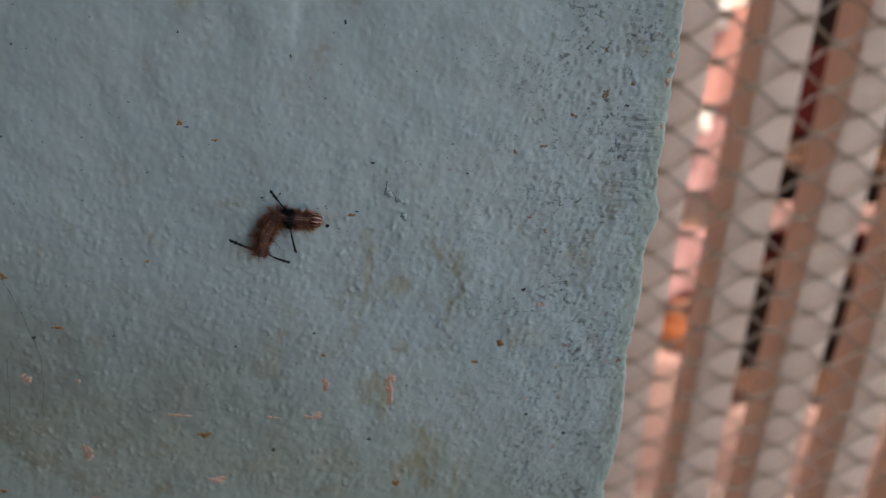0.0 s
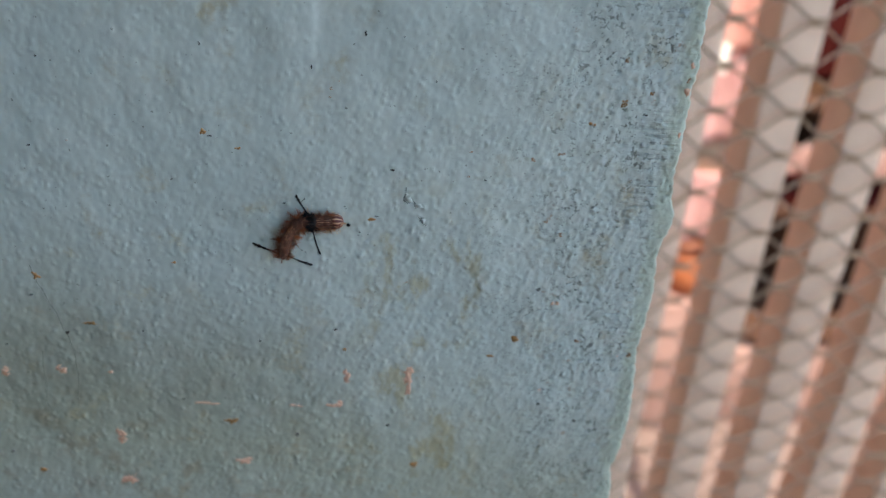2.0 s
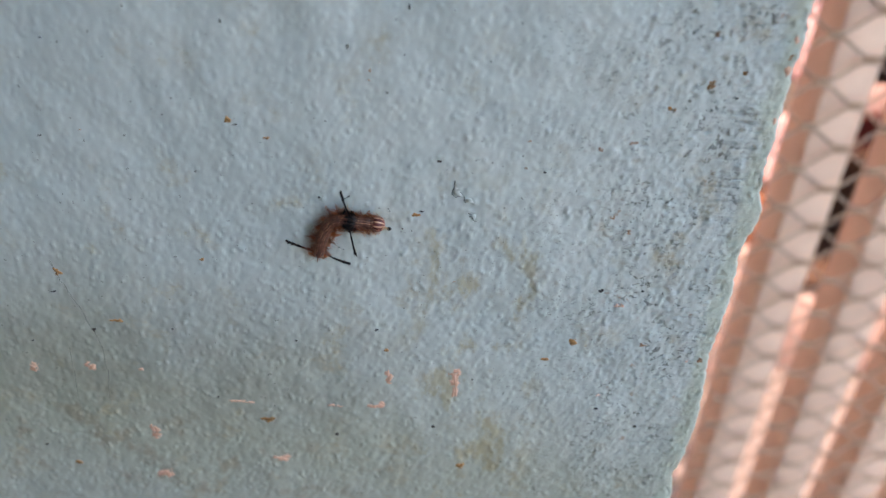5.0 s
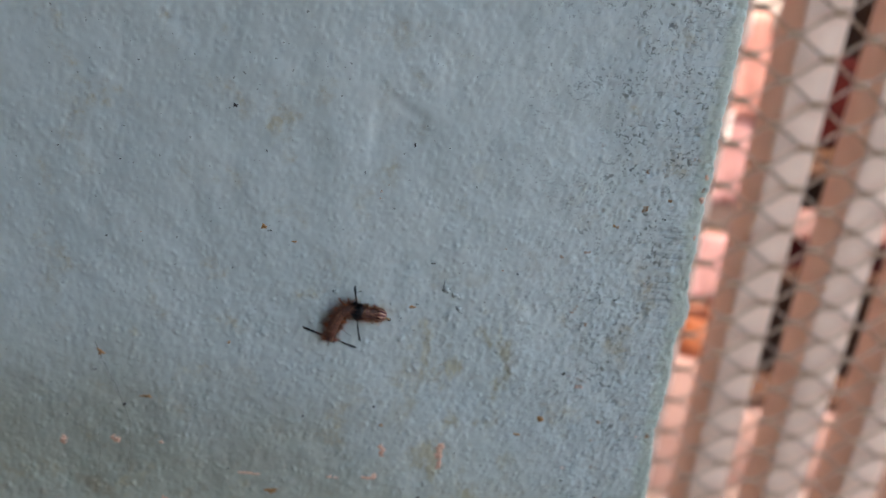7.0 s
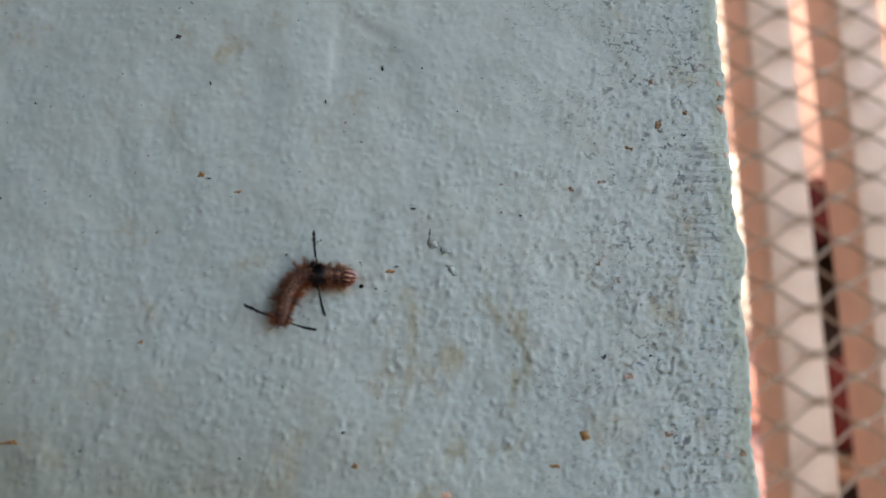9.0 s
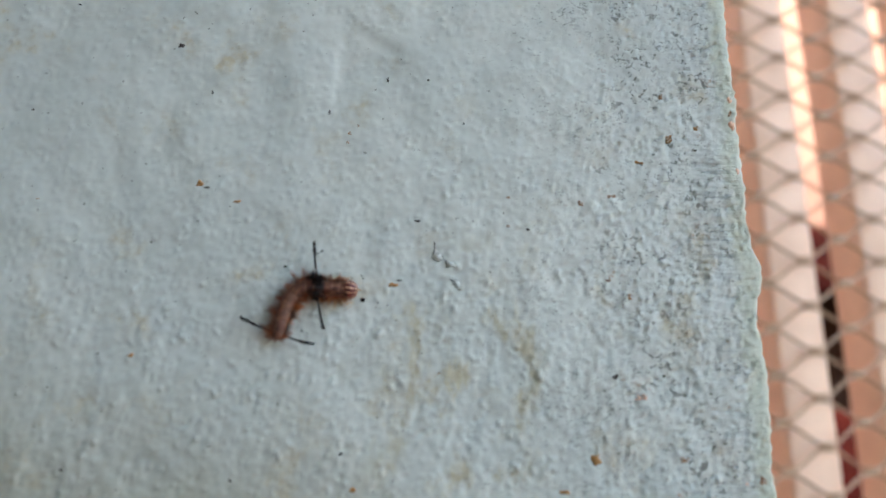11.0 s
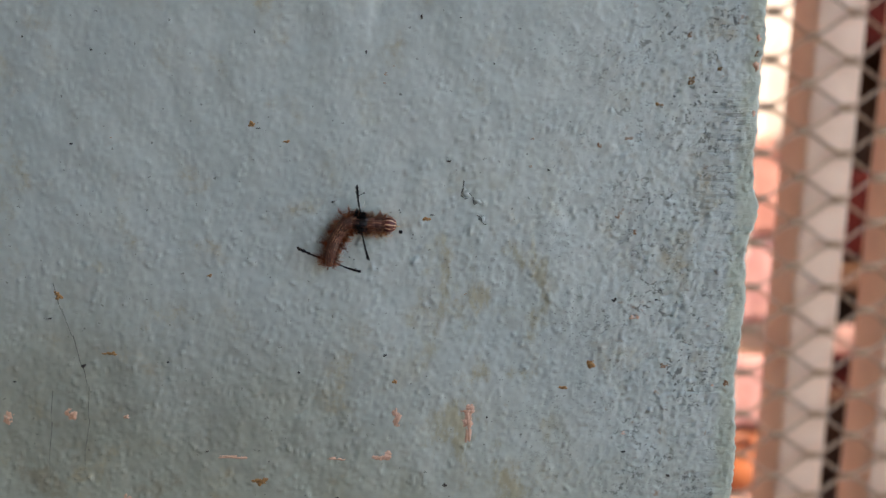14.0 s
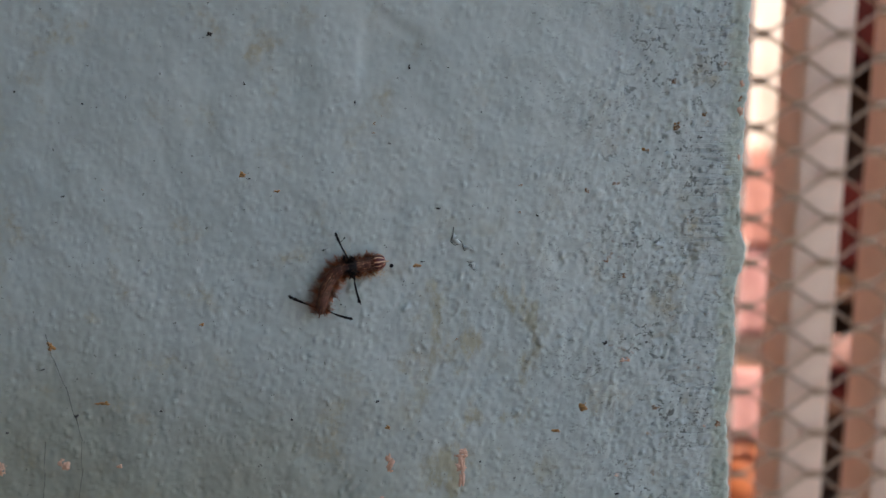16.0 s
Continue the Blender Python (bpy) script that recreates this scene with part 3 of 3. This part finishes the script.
# ---- small marks on the wall ----
def mark(name, x, z, wide, high, material, proud, seed, label="", pieces=1, close=False):
    """A small irregular flake, or a few crumbs of one, on the wall; places in millimetres."""
    rng = random.Random(seed)
    bm = bmesh.new()
    base = skin(x / 1000, 1.1 + z / 1000)
    for part_no in range(pieces):
        cx, cz, scale = 0.0, 0.0, 1.0
        if pieces > 1:
            cx, cz, scale = rng.uniform(-0.36, 0.36) * wide, rng.uniform(-0.36, 0.36) * high, rng.uniform(0.2, 0.46)
        if close:
            cx, cz, scale = cx * 0.62, cz * 0.62, rng.uniform(0.45, 0.78)
        lift = skin((x + cx) / 1000, 1.1 + (z + cz) / 1000) - base
        n = 14
        outer, inner = [], []
        turn = rng.uniform(0, 3)
        for k in range(n):
            a = k * math.tau / n
            r = (0.5 + 0.45 * rng.random() + 0.22 * math.sin(a * 2 + turn) + 0.16 * math.sin(a * 3 - turn * 2)) * scale
            dx, dz = math.cos(a) * wide * 0.55 * r, math.sin(a) * high * 0.55 * r
            outer.append(bm.verts.new(((cx + dx) / 1000, lift + 0.00012, (cz + dz) / 1000)))
            inner.append(bm.verts.new(((cx + dx * 0.75) / 1000, lift - proud * (0.6 + 0.6 * rng.random()), (cz + dz * 0.75) / 1000)))
        mid = bm.verts.new((cx / 1000, lift - proud * 1.1, cz / 1000))
        for k in range(n):
            m = (k + 1) % n
            bm.faces.new((outer[k], outer[m], inner[m], inner[k]))
            bm.faces.new((inner[k], inner[m], mid))
    bmesh.ops.recalc_face_normals(bm, faces=bm.faces)
    ob = part(name, bm, material, wall, label)
    ob.location = (x / 1000, base, 1.1 + z / 1000)
    return ob


OCHRE = [(-54.8, 64.7, 1.1, 1.1), (-48.0, 61.2, 1.0, 0.7), (-96.6, 28.7, 1.3, 1.7), (-86.2, 16.5, 1.8, 0.8), (-64.5, 33.5, 0.8, 0.6),
         (-55.2, -11.6, 2.4, 1.9), (-25.8, 10.9, 0.8, 1.0), (27.0, 69.7, 1.6, 0.8), (33.2, 74.5, 1.3, 1.8), (38.6, 76.7, 0.8, 1.0),
         (15.8, 15.5, 1.6, 1.5), (10.2, 10.4, 1.6, 0.8), (-105.8, -29.7, 2.0, 1.5), (-7.9, -25.5, 1.4, 1.8), (-19.3, 46.0, 1.3, 0.8)]
BARE = [(-109.3, 1.8, 1.6, 2.0), (-95.1, 2.6, 1.6, 1.9), (-83.5, 2.4, 0.6, 0.5), (-59.9, -6.4, 4.6, 0.5), (-25.2, 3.0, 1.1, 3.0),
        (-10.1, 2.0, 0.9, 6.4), (-10.2, 5.3, 1.5, 1.3), (-10.1, 2.0, 1.5, 1.5), (-28.5, -5.7, 2.3, 1.5), (-37.9, -6.5, 2.8, 0.4),
        (24.3, 25.9, 2.2, 1.1), (23.5, 0.3, 1.3, 0.8), (-83.8, -17.4, 1.6, 3.0), (-53.2, -25.3, 2.4, 1.3), (45.9, 82.6, 0.6, 1.2), (45.7, 77.4, 0.7, 1.2), (41.8, 11.2, 0.7, 0.6), (46.1, 68.0, 0.4, 1.0), (-83.8, -32.4, 2.4, 2.6)]
BLACK_A = [(-86.3, 78.8, 0.5, 0.4), (-91.4, 60.2, 0.6, 0.6), (-53.8, 82.7, 0.35, 0.8), (-53.5, 63.9, 0.7, 0.35), (-98.4, 23.9, 1.1, 0.35),
           (-92.0, 13.7, 0.9, 1.0), (-73.8, 14.7, 0.6, 0.5), (-66.4, -5.2, 0.5, 0.4), (-106.6, 10.0, 0.5, 0.6), (-31.8, 79.0, 0.4, 0.8),
           (-20.8, 86.0, 0.5, 1.0), (-13.0, 85.9, 0.4, 0.3), (-6.3, 77.2, 0.4, 0.5), (-15.0, 57.8, 0.9, 0.5), (-18.2, 46.8, 0.9, 0.3)]
BLACK_B = [(5.2, 56.3, 0.6, 0.6), (-27.9, 16.9, 1.0, 0.6), (-46.2, 12.9, 0.5, 0.7), (-14.9, -12.1, 0.9, 1.2), (-6.0, 3.4, 0.5, 0.6),
           (38.1, 72.1, 0.6, 0.4), (20.0, 29.6, 1.0, 0.9), (28.8, 29.6, 0.6, 0.5), (23.4, -3.8, 1.1, 0.5), (33.4, -9.3, 1.1, 0.8),
           (-22.2, 42.7, 0.32, 0.32), (-20.3, 42.2, 0.30, 0.28), (-80.3, 100.8, 0.5, 0.5), (-60.2, 92.3, 1.2, 1.0), (-99.7, 81.2, 0.4, 0.6), (-112.1, -23.3, 1.0, 0.6), (-38.6, -15.6, 1.0, 1.3)]
BROWN = [(-83.3, 61.6, 0.7, 0.3), (-27.9, 74.9, 0.6, 0.7), (-28.1, 73.1, 0.9, 0.4), (-26.3, 76.4, 0.4, 0.4), (1.7, 62.5, 0.9, 0.5),
         (1.5, 57.0, 0.8, 0.5), (-11.3, 30.3, 0.6, 0.5), (15.3, 61.4, 0.9, 1.2), (21.4, 62.9, 1.8, 0.7), (32.3, 83.2, 0.7, 1.5),
         (19.7, 46.9, 1.0, 1.1), (23.5, 43.8, 1.0, 1.3), (31.3, 15.4, 1.6, 1.2), (44.6, 11.7, 1.4, 1.4), (45.6, 80.0, 0.7, 1.7)]
for kind, rows, material, proud, label in (
        ("ochre_speck", OCHRE, SPECK_OCHRE, 0.00018, "ochre brown crumb"), ("bare_patch", BARE, CHIP_PINK, 0.00004, "patch of bare pink plaster"),
        ("black_speck", BLACK_A + BLACK_B, SPECK_BLACK, 0.00028, "black grain of dirt"), ("brown_speck", BROWN, SPECK_BROWN, 0.00009, "brown stain")):
    for n, (x, z, wide, high) in enumerate(rows):
        loose = kind == "brown_speck" or (kind in ("ochre_speck", "bare_patch") and 20 < x < 44)
        grow = 1.1 if loose else {"bare_patch": 2.1, "ochre_speck": 1.7}.get(kind, 1.35)
        mark(kind, x, z, wide * grow, high * grow, material, proud, n * 7 + len(kind), label, 12 if loose else 7 if kind == "bare_patch" else 3, not loose)


def crack(points):
    """A fine dark line along the lifted rim of a paint flake."""
    bm = bmesh.new()
    for (xa, za), (xb, zb) in zip(points, points[1:]):
        a = Vector((xa / 1000, skin(xa / 1000, 1.1 + za / 1000) - 0.00008, 1.1 + za / 1000))
        b = Vector((xb / 1000, skin(xb / 1000, 1.1 + zb / 1000) - 0.00008, 1.1 + zb / 1000))
        hair(bm, a, b + (b - a) * 0.1, 0.00011, 0.04)
    return part("crack", bm, SPECK_BLACK, wall, "fine dark crack in the paint")


def flake(points, lift):
    """A chip of paint whose rim stands off the wall."""
    bm = bmesh.new()
    mx, mz = sum(p[0] for p in points) / len(points), sum(p[1] for p in points) / len(points)
    mid = bm.verts.new((mx / 1000, skin(mx / 1000, 1.1 + mz / 1000) - 0.00006, 1.1 + mz / 1000))
    rim = [bm.verts.new((x / 1000, skin(x / 1000, 1.1 + z / 1000) - lift * (0.5 + 0.5 * (n % 2)), 1.1 + z / 1000)) for n, (x, z) in enumerate(points)]
    foot = [bm.verts.new((v.co.x, v.co.y + lift + 0.0001, v.co.z)) for v in rim]
    for n in range(len(rim)):
        m = (n + 1) % len(rim)
        bm.faces.new((rim[n], rim[m], mid))
        bm.faces.new((rim[n], foot[n], foot[m], rim[m]))
    bmesh.ops.recalc_face_normals(bm, faces=bm.faces)
    return part("paint_flake", bm, WALL_PAINT, wall, "lifted flake of pale blue paint")


crack([(-11.9, 53.9), (-12.0, 52.4), (-12.5, 51.0), (-11.7, 50.2), (-10.6, 50.4)])
crack([(-10.9, 51.4), (-10.0, 50.5), (-9.8, 49.1), (-8.9, 49.4), (-7.7, 49.2)])
crack([(-9.1, 46.9), (-8.3, 46.4), (-7.9, 45.2), (-7.0, 44.9)])
crack([(-8.8, 45.9), (-8.4, 46.5), (-7.8, 46.9)])
flake([(-11.9, 52.8), (-12.3, 51.1), (-11.6, 50.5), (-10.4, 50.6), (-10.9, 51.5)], 0.00022)
flake([(-9.9, 50.2), (-9.7, 49.3), (-8.0, 49.3), (-8.6, 50.0)], 0.00022)
flake([(-8.8, 46.3), (-8.2, 46.6), (-7.4, 46.5), (-7.6, 45.4), (-8.2, 45.4)], 0.00022)


def stray_hair(points, label):
    """A fine fallen hair that clings to the wall."""
    bm = bmesh.new()
    for (xa, za), (xb, zb) in zip(points, points[1:]):
        a = Vector((xa / 1000, skin(xa / 1000, 1.1 + za / 1000) - 0.00006, 1.1 + za / 1000))
        b = Vector((xb / 1000, skin(xb / 1000, 1.1 + zb / 1000) - 0.00006, 1.1 + zb / 1000))
        hair(bm, a, b + (b - a) * 0.5, 0.00006, 0.03)
    return tagged(part("stray_hair", bm, SPECK_BLACK), label, "hair")


stray_hair([(-97.2, 31.5), (-95.8, 26.0), (-93.6, 20.3), (-92.0, 13.5), (-91.0, 9.0), (-91.2, 2.0), (-92.4, -7.0)], "long fine dark hair stuck on the blue wall")
stray_hair([(-98.8, 8.0), (-99.3, 1.0), (-100.1, -8.0)], "short fine dark hair stuck on the blue wall")


# ---- caterpillar ----
HOME = Vector((-0.0335, FACE, 1.143))
SPINE = [(-5.9, -6.9), (-5.2, -3.6), (-4.1, -0.5), (-2.3, 1.8), (0.2, 2.2), (3.1, 1.9), (5.6, 1.8), (8.0, 1.6)]
BEND = 3 / 7


def spine(u):
    """A place on the body's midline in metres, u from the tail to the head."""
    n = min(int(u * 7), 6)
    f = u * 7 - n
    p = [Vector((SPINE[min(max(n + k, 0), 7)][0], 0, SPINE[min(max(n + k, 0), 7)][1])) for k in (-1, 0, 1, 2)]
    q = 0.5 * ((2 * p[1]) + (p[2] - p[0]) * f + (2 * p[0] - 5 * p[1] + 4 * p[2] - p[3]) * f**2 + (3 * p[1] - p[0] - 3 * p[2] + p[3]) * f**3)
    return Vector((q.x, -1.45, q.z)) / 1000


def girth(u):
    ends = min(1.0, (u + 0.03) / 0.12) ** 0.5 * min(1.0, (1.02 - u) / 0.07) ** 0.5
    return 0.00122 * ends * (1.0 + 0.22 * u)


def ring_frame(u):
    way = (spine(min(u + 0.01, 1.0)) - spine(max(u - 0.01, 0.0))).normalized()
    out = Vector((0, -1, 0))
    return spine(u), way, way.cross(out).normalized(), out


def segment(u0, u1, origin, material, name, parent, swell=0.10, rounded=False):
    bm = bmesh.new()
    uv = bm.loops.layers.uv.new("along")
    rows, cols = 8, 26
    rings = []
    for r in range(rows + 1):
        f = r / rows
        u = u0 + (u1 - u0) * f
        c, way, side, out = ring_frame(u)
        rad = girth(u) * (1 - swell / 2 + swell * math.sin(math.pi * f) ** 0.7)
        if rounded:
            rad = 0.00160 * math.sqrt(max(0.015, 1 - max(0.0, (f - 0.30) / 0.70) ** 2)) * (0.96 + 0.10 * math.sin(math.pi * min(1, f * 1.6)))
        ring = []
        for k in range(cols):
            a = k * math.tau / cols
            wob = 1 + 0.03 * noise.noise(Vector((u * 60, math.cos(a) * 2, math.sin(a) * 2)))
            ring.append(bm.verts.new(c - origin + (out * math.cos(a) * 0.92 + side * math.sin(a)) * rad * wob))
        rings.append(ring)
    for r in range(rows):
        for k in range(cols):
            m = (k + 1) % cols
            f = bm.faces.new((rings[r][k], rings[r + 1][k], rings[r + 1][m], rings[r][m]))
            for loop, (uu, vv) in zip(f.loops, ((r, k), (r + 1, k), (r + 1, k + 1), (r, k + 1))):
                loop[uv].uv = (uu / rows, vv / cols)
    for ring, flip in ((rings[0], 1), (rings[-1], -1)):
        bm.faces.new(ring[::flip])
    bmesh.ops.recalc_face_normals(bm, faces=bm.faces)
    return part(name, bm, material, parent)


def tuft(u, turn, origin, parent, material, count, length, spread, rng, name="hair_tuft", lean=0.0, clump=2, thick=0.000035):
    """Hairs from one flank of the body, drawn into fine curling wisps. turn: degrees round the body from its back."""
    bm = bmesh.new()
    c, way, side, out = ring_frame(u)
    aim = (out * math.cos(radians(turn)) + side * math.sin(radians(turn))).normalized()
    wisps = []
    for n in range(clump):
        w = aim + way * (rng.uniform(-0.6, 0.6) + lean) + out * rng.uniform(-0.25, 0.15)
        wisps.append((w.normalized() * length * rng.uniform(0.65, 1.2), rng.uniform(-0.25, 0.25)))
    for n in range(count):
        root = c + aim * girth(u) * 0.85 + way * rng.uniform(-1, 1) * spread + out * rng.uniform(-0.5, 0.5) * 0.0005
        if rng.random() < 0.62:
            reach, bow = rng.choice(wisps)
            tip = c + aim * girth(u) * 0.85 + reach * rng.uniform(0.6, 1.0) + Vector([rng.uniform(-1, 1) for _ in range(3)]) * 0.00013
        else:
            loose, bow = (aim + way * rng.uniform(-0.9, 0.9) + out * rng.uniform(-0.35, 0.35)).normalized(), rng.uniform(-0.3, 0.3)
            tip = root + loose * length * rng.uniform(0.35, 1.05)
        tip.y = min(tip.y, -0.00008)
        root.y = min(root.y, -0.00015)
        hair(bm, root - origin, tip - origin, thick * rng.uniform(0.7, 1.2), bow, way)
    return part(name, bm, material, parent)


def pencil(root, tip, origin, parent, rng, bend=0.0, twig=False):
    """A stiff black plume: a bare stalk that carries small feathery clumps towards its end."""
    bm = bmesh.new()
    base = Vector(root) / 1000
    way = Vector(tip) / 1000 - base
    along = way.normalized()
    sweep = along.cross(Vector((0, 1, 0))).normalized() * bend * way.length

    def at(f):
        return way * f + sweep * 4 * f * (1 - f)

    for n in range(3):
        off = Vector([rng.uniform(-1, 1) for _ in range(3)]) * 0.00005
        for a, b in ((0.0, 0.4), (0.38, 0.72), (0.70, 1.0)):
            hair(bm, at(a) + off, at(b) + off * 1.5 + along * 0.0003, 0.00021)
    for f0, many, long in ((0.42, 16, 0.0005), (0.60, 30, 0.0007), (0.78, 44, 0.0008), (0.95, 60, 0.0008)):
        for n in range(many):
            f = f0 + rng.gauss(0, 0.035)
            aim = along + Vector([rng.uniform(-1, 1) for _ in range(3)]) * 0.55
            hair(bm, at(f), at(f) + aim.normalized() * long * rng.uniform(0.5, 1.1), 0.00016)
    if twig:
        side = along.cross(Vector((0, 1, 0))).normalized()
        end = at(0.72) + along * 0.0006 - side * 0.0013
        hair(bm, at(0.72), end, 0.00011)
        for n in range(14):
            hair(bm, end, end + Vector([rng.uniform(-1, 1) for _ in range(3)]) * 0.0003, 0.00011)
    ob = part("hair_plume", bm, FUR_BLACK, parent, "black feathery hair plume")
    ob.location = base - origin
    return ob


def bead(place, size, origin, parent, from_u):
    """A black drop on the end of a long fine hair."""
    bm = bmesh.new()
    at = Vector((place[0], -size * 0.75, place[1])) / 1000 - origin
    made = bmesh.ops.create_icosphere(bm, subdivisions=2, radius=size / 1000)["verts"]
    for v in made:
        v.co = Vector((v.co.x * 1.1, v.co.y * 0.8, v.co.z)) + at
    ob = part("bead", bm, FUR_BLACK, parent, "black shining drop")
    fine = bmesh.new()
    hair(fine, spine(from_u) - origin + Vector((0, -0.0003, 0)), at, 0.000012, 0.05)
    part("fine_hair", fine, FUR_PALE, ob)
    return ob


def caterpillar():
    rng = random.Random(5)
    thing = tagged(new("caterpillar"), "hairy brown caterpillar with pale stripes and black plumes", "caterpillar")
    thing.location = HOME
    zero = Vector((0, 0, 0))
    pivot = spine(BEND)
    cuts = 6
    rear = None
    for n in range(cuts):
        ob = segment(BEND * n / cuts - 0.004, BEND * (n + 1) / cuts + 0.006, zero, SKIN, "abdomen" if n == 0 else "body_segment", rear or thing)
        rear = rear or ob
    front = None
    for n in range(cuts):
        u0, u1 = BEND + (0.90 - BEND) * n / cuts, BEND + (0.90 - BEND) * (n + 1) / cuts
        ob = segment(u0 - (0.03 if n == 0 else 0.004), u1 + 0.006, pivot, BLACK_SKIN if n == 2 else SKIN, "thorax" if n == 0 else "body_segment", front or thing)
        front = front or ob
    front.location = pivot
    head = segment(0.865, 1.0, pivot, HEAD_SKIN, "head", front, rounded=True)
    head["label"] = "dark red head end with cream stripes"
    for n in range(15):
        u = 0.03 + 0.84 * n / 14
        own, org = (rear, zero) if u < BEND else (front, pivot)
        wild = u < 0.5
        for turn in (-82, 82):
            tuft(u + rng.uniform(-0.01, 0.01), turn, org, own, FUR if n % 2 else FUR_RED, 46, rng.uniform(0.0014, 0.0029) if wild else rng.uniform(0.0013, 0.0021), 0.0008, rng, clump=rng.choice((1, 2, 3)), thick=0.000026)
            tuft(u + 0.03, turn * 0.7, org, own, FUR, 16, 0.0013, 0.0009, rng, clump=4, thick=0.000022)
            tuft(u + 0.01, turn * 0.3, org, own, FUR if n % 3 else FUR_RED, 10, 0.0009, 0.0010, rng, clump=5, thick=0.000026)
        if u > 0.6:
            tuft(u, 95, org, own, FUR_PALE, 46, 0.0026, 0.0009, rng, clump=5, thick=0.000019)
            tuft(u, -95, org, own, FUR_PALE, 26, 0.0019, 0.0009, rng, clump=5, thick=0.000017)
        else:
            tuft(u, -95, org, own, FUR, 26, 0.0025, 0.0009, rng, clump=4, thick=0.000020)
            tuft(u, 95, org, own, FUR, 26, 0.0018, 0.0009, rng, clump=4, thick=0.000020)
    tuft(0.01, 0, zero, rear, FUR, 60, 0.0014, 0.0006, rng, lean=-1.6, clump=4)
    tuft(0.99, 0, pivot, front, FUR_PALE, 40, 0.0016, 0.0005, rng, lean=1.8, clump=4, thick=0.000018)
    # A rusty double wisp on the back of the bend, a pale one beside the plumes.
    tuft(0.47, -80, pivot, front, FUR_RED, 90, 0.0033, 0.0003, rng, clump=2, thick=0.000030)
    tuft(0.28, 85, zero, rear, FUR_RED, 70, 0.0030, 0.0003, rng, clump=2, thick=0.000028)
    # The black saddle and its two plumes, and the pair at the tail.
    for turn in (-75, -45, -15, 15, 45, 75):
        tuft(0.605, turn, pivot, front, FUR_BLACK, 100, 0.0017, 0.0010, rng, "black_tuft", clump=3, thick=0.00005)
    tuft(0.545, -75, pivot, front, FUR_BLACK, 80, 0.0023, 0.0004, rng, "black_tuft", clump=2, thick=0.00005)
    tuft(0.66, 70, pivot, front, FUR_BLACK, 50, 0.0015, 0.0005, rng, "black_tuft", clump=2, thick=0.00005)
    tuft(0.575, -88, pivot, front, FUR_PALE, 26, 0.0042, 0.0002, rng, clump=1, thick=0.000022)
    tuft(0.60, 88, pivot, front, FUR_PALE, 14, 0.0036, 0.0002, rng, clump=1, thick=0.000020)
    upper = pencil((0.9, -1.6, 3.2), (0.4, -3.9, 9.4), pivot, front, rng, 0.03, True)
    lower = pencil((0.9, -1.6, 1.0), (2.2, -2.6, -4.8), pivot, front, rng, -0.03)
    pencil((-6.6, -1.3, -5.6), (-11.7, -1.8, -3.4), zero, rear, rng, 0.02)
    pencil((-4.6, -1.3, -6.3), (0.3, -2.2, -7.7), zero, rear, rng, -0.03)
    bead((8.75, 0.15), 0.42, pivot, front, 0.99)
    bead((8.5, 4.6), 0.15, pivot, front, 0.95)
    bead((8.7, 4.1), 0.13, pivot, front, 0.95)
    bead((-5.2, 6.2), 0.22, zero, rear, 0.36)
    bead((-4.8, 6.35), 0.13, zero, rear, 0.36)
    bead((-1.8, -5.2), 0.15, zero, rear, 0.08)
    bead((-0.9, -5.7), 0.12, zero, rear, 0.08)
    return thing, front, upper, lower


cat, cat_front, upper_plume, lower_plume = caterpillar()


def motions():
    """The fore part of the caterpillar sways about its bend, and its two plumes swing on it."""
    p = cat_front.location.copy()
    sway = [(0.0, 1), (0.5, 13), (1.0, 15.5), (1.5, 9), (2.0, 7), (2.5, 4), (3.0, 1.5), (3.5, 1), (4.0, 1), (4.2, 0.5), (6.3, -4.5), (7.0, -4.5), (7.5, -3),
            (8.0, -1.5), (8.5, 0), (9.7, 0), (11.8, 0), (12.5, -1), (13.0, -2), (13.5, -1.8), (14.0, 0.5), (14.5, 0), (15.0, 4), (15.2, 10), (15.5, 16), (16.0, 14.5)]
    walk(cat_front, [(t, pose(p.x, p.y, p.z, 0, -a, 0)) for t, a in sway])
    for plume, swing in ((upper_plume, [(0.0, 25), (0.5, 12), (1.0, 9), (1.5, 12), (2.0, 11), (3.0, 10), (3.5, 11), (4.2, 6), (6.3, 10), (7.0, 5), (7.5, 2), (8.0, 0), (14.0, 0),
                                        (14.5, 2), (15.0, 1), (15.2, 2), (15.5, 4), (16.0, 3)]),
                         (lower_plume, [(0.0, -2), (0.5, -9), (1.0, -11), (1.5, -6), (2.0, -4), (3.5, 0), (14.5, 0), (15.0, -3), (15.2, -8), (15.5, -15), (16.0, -14)])):
        q = plume.location.copy()
        walk(plume, [(t, pose(q.x, q.y, q.z, 0, -a, 0)) for t, a in swing])
    walk(cat, [(0.0, pose(*HOME)), (16.0, pose(*HOME))])


motions()
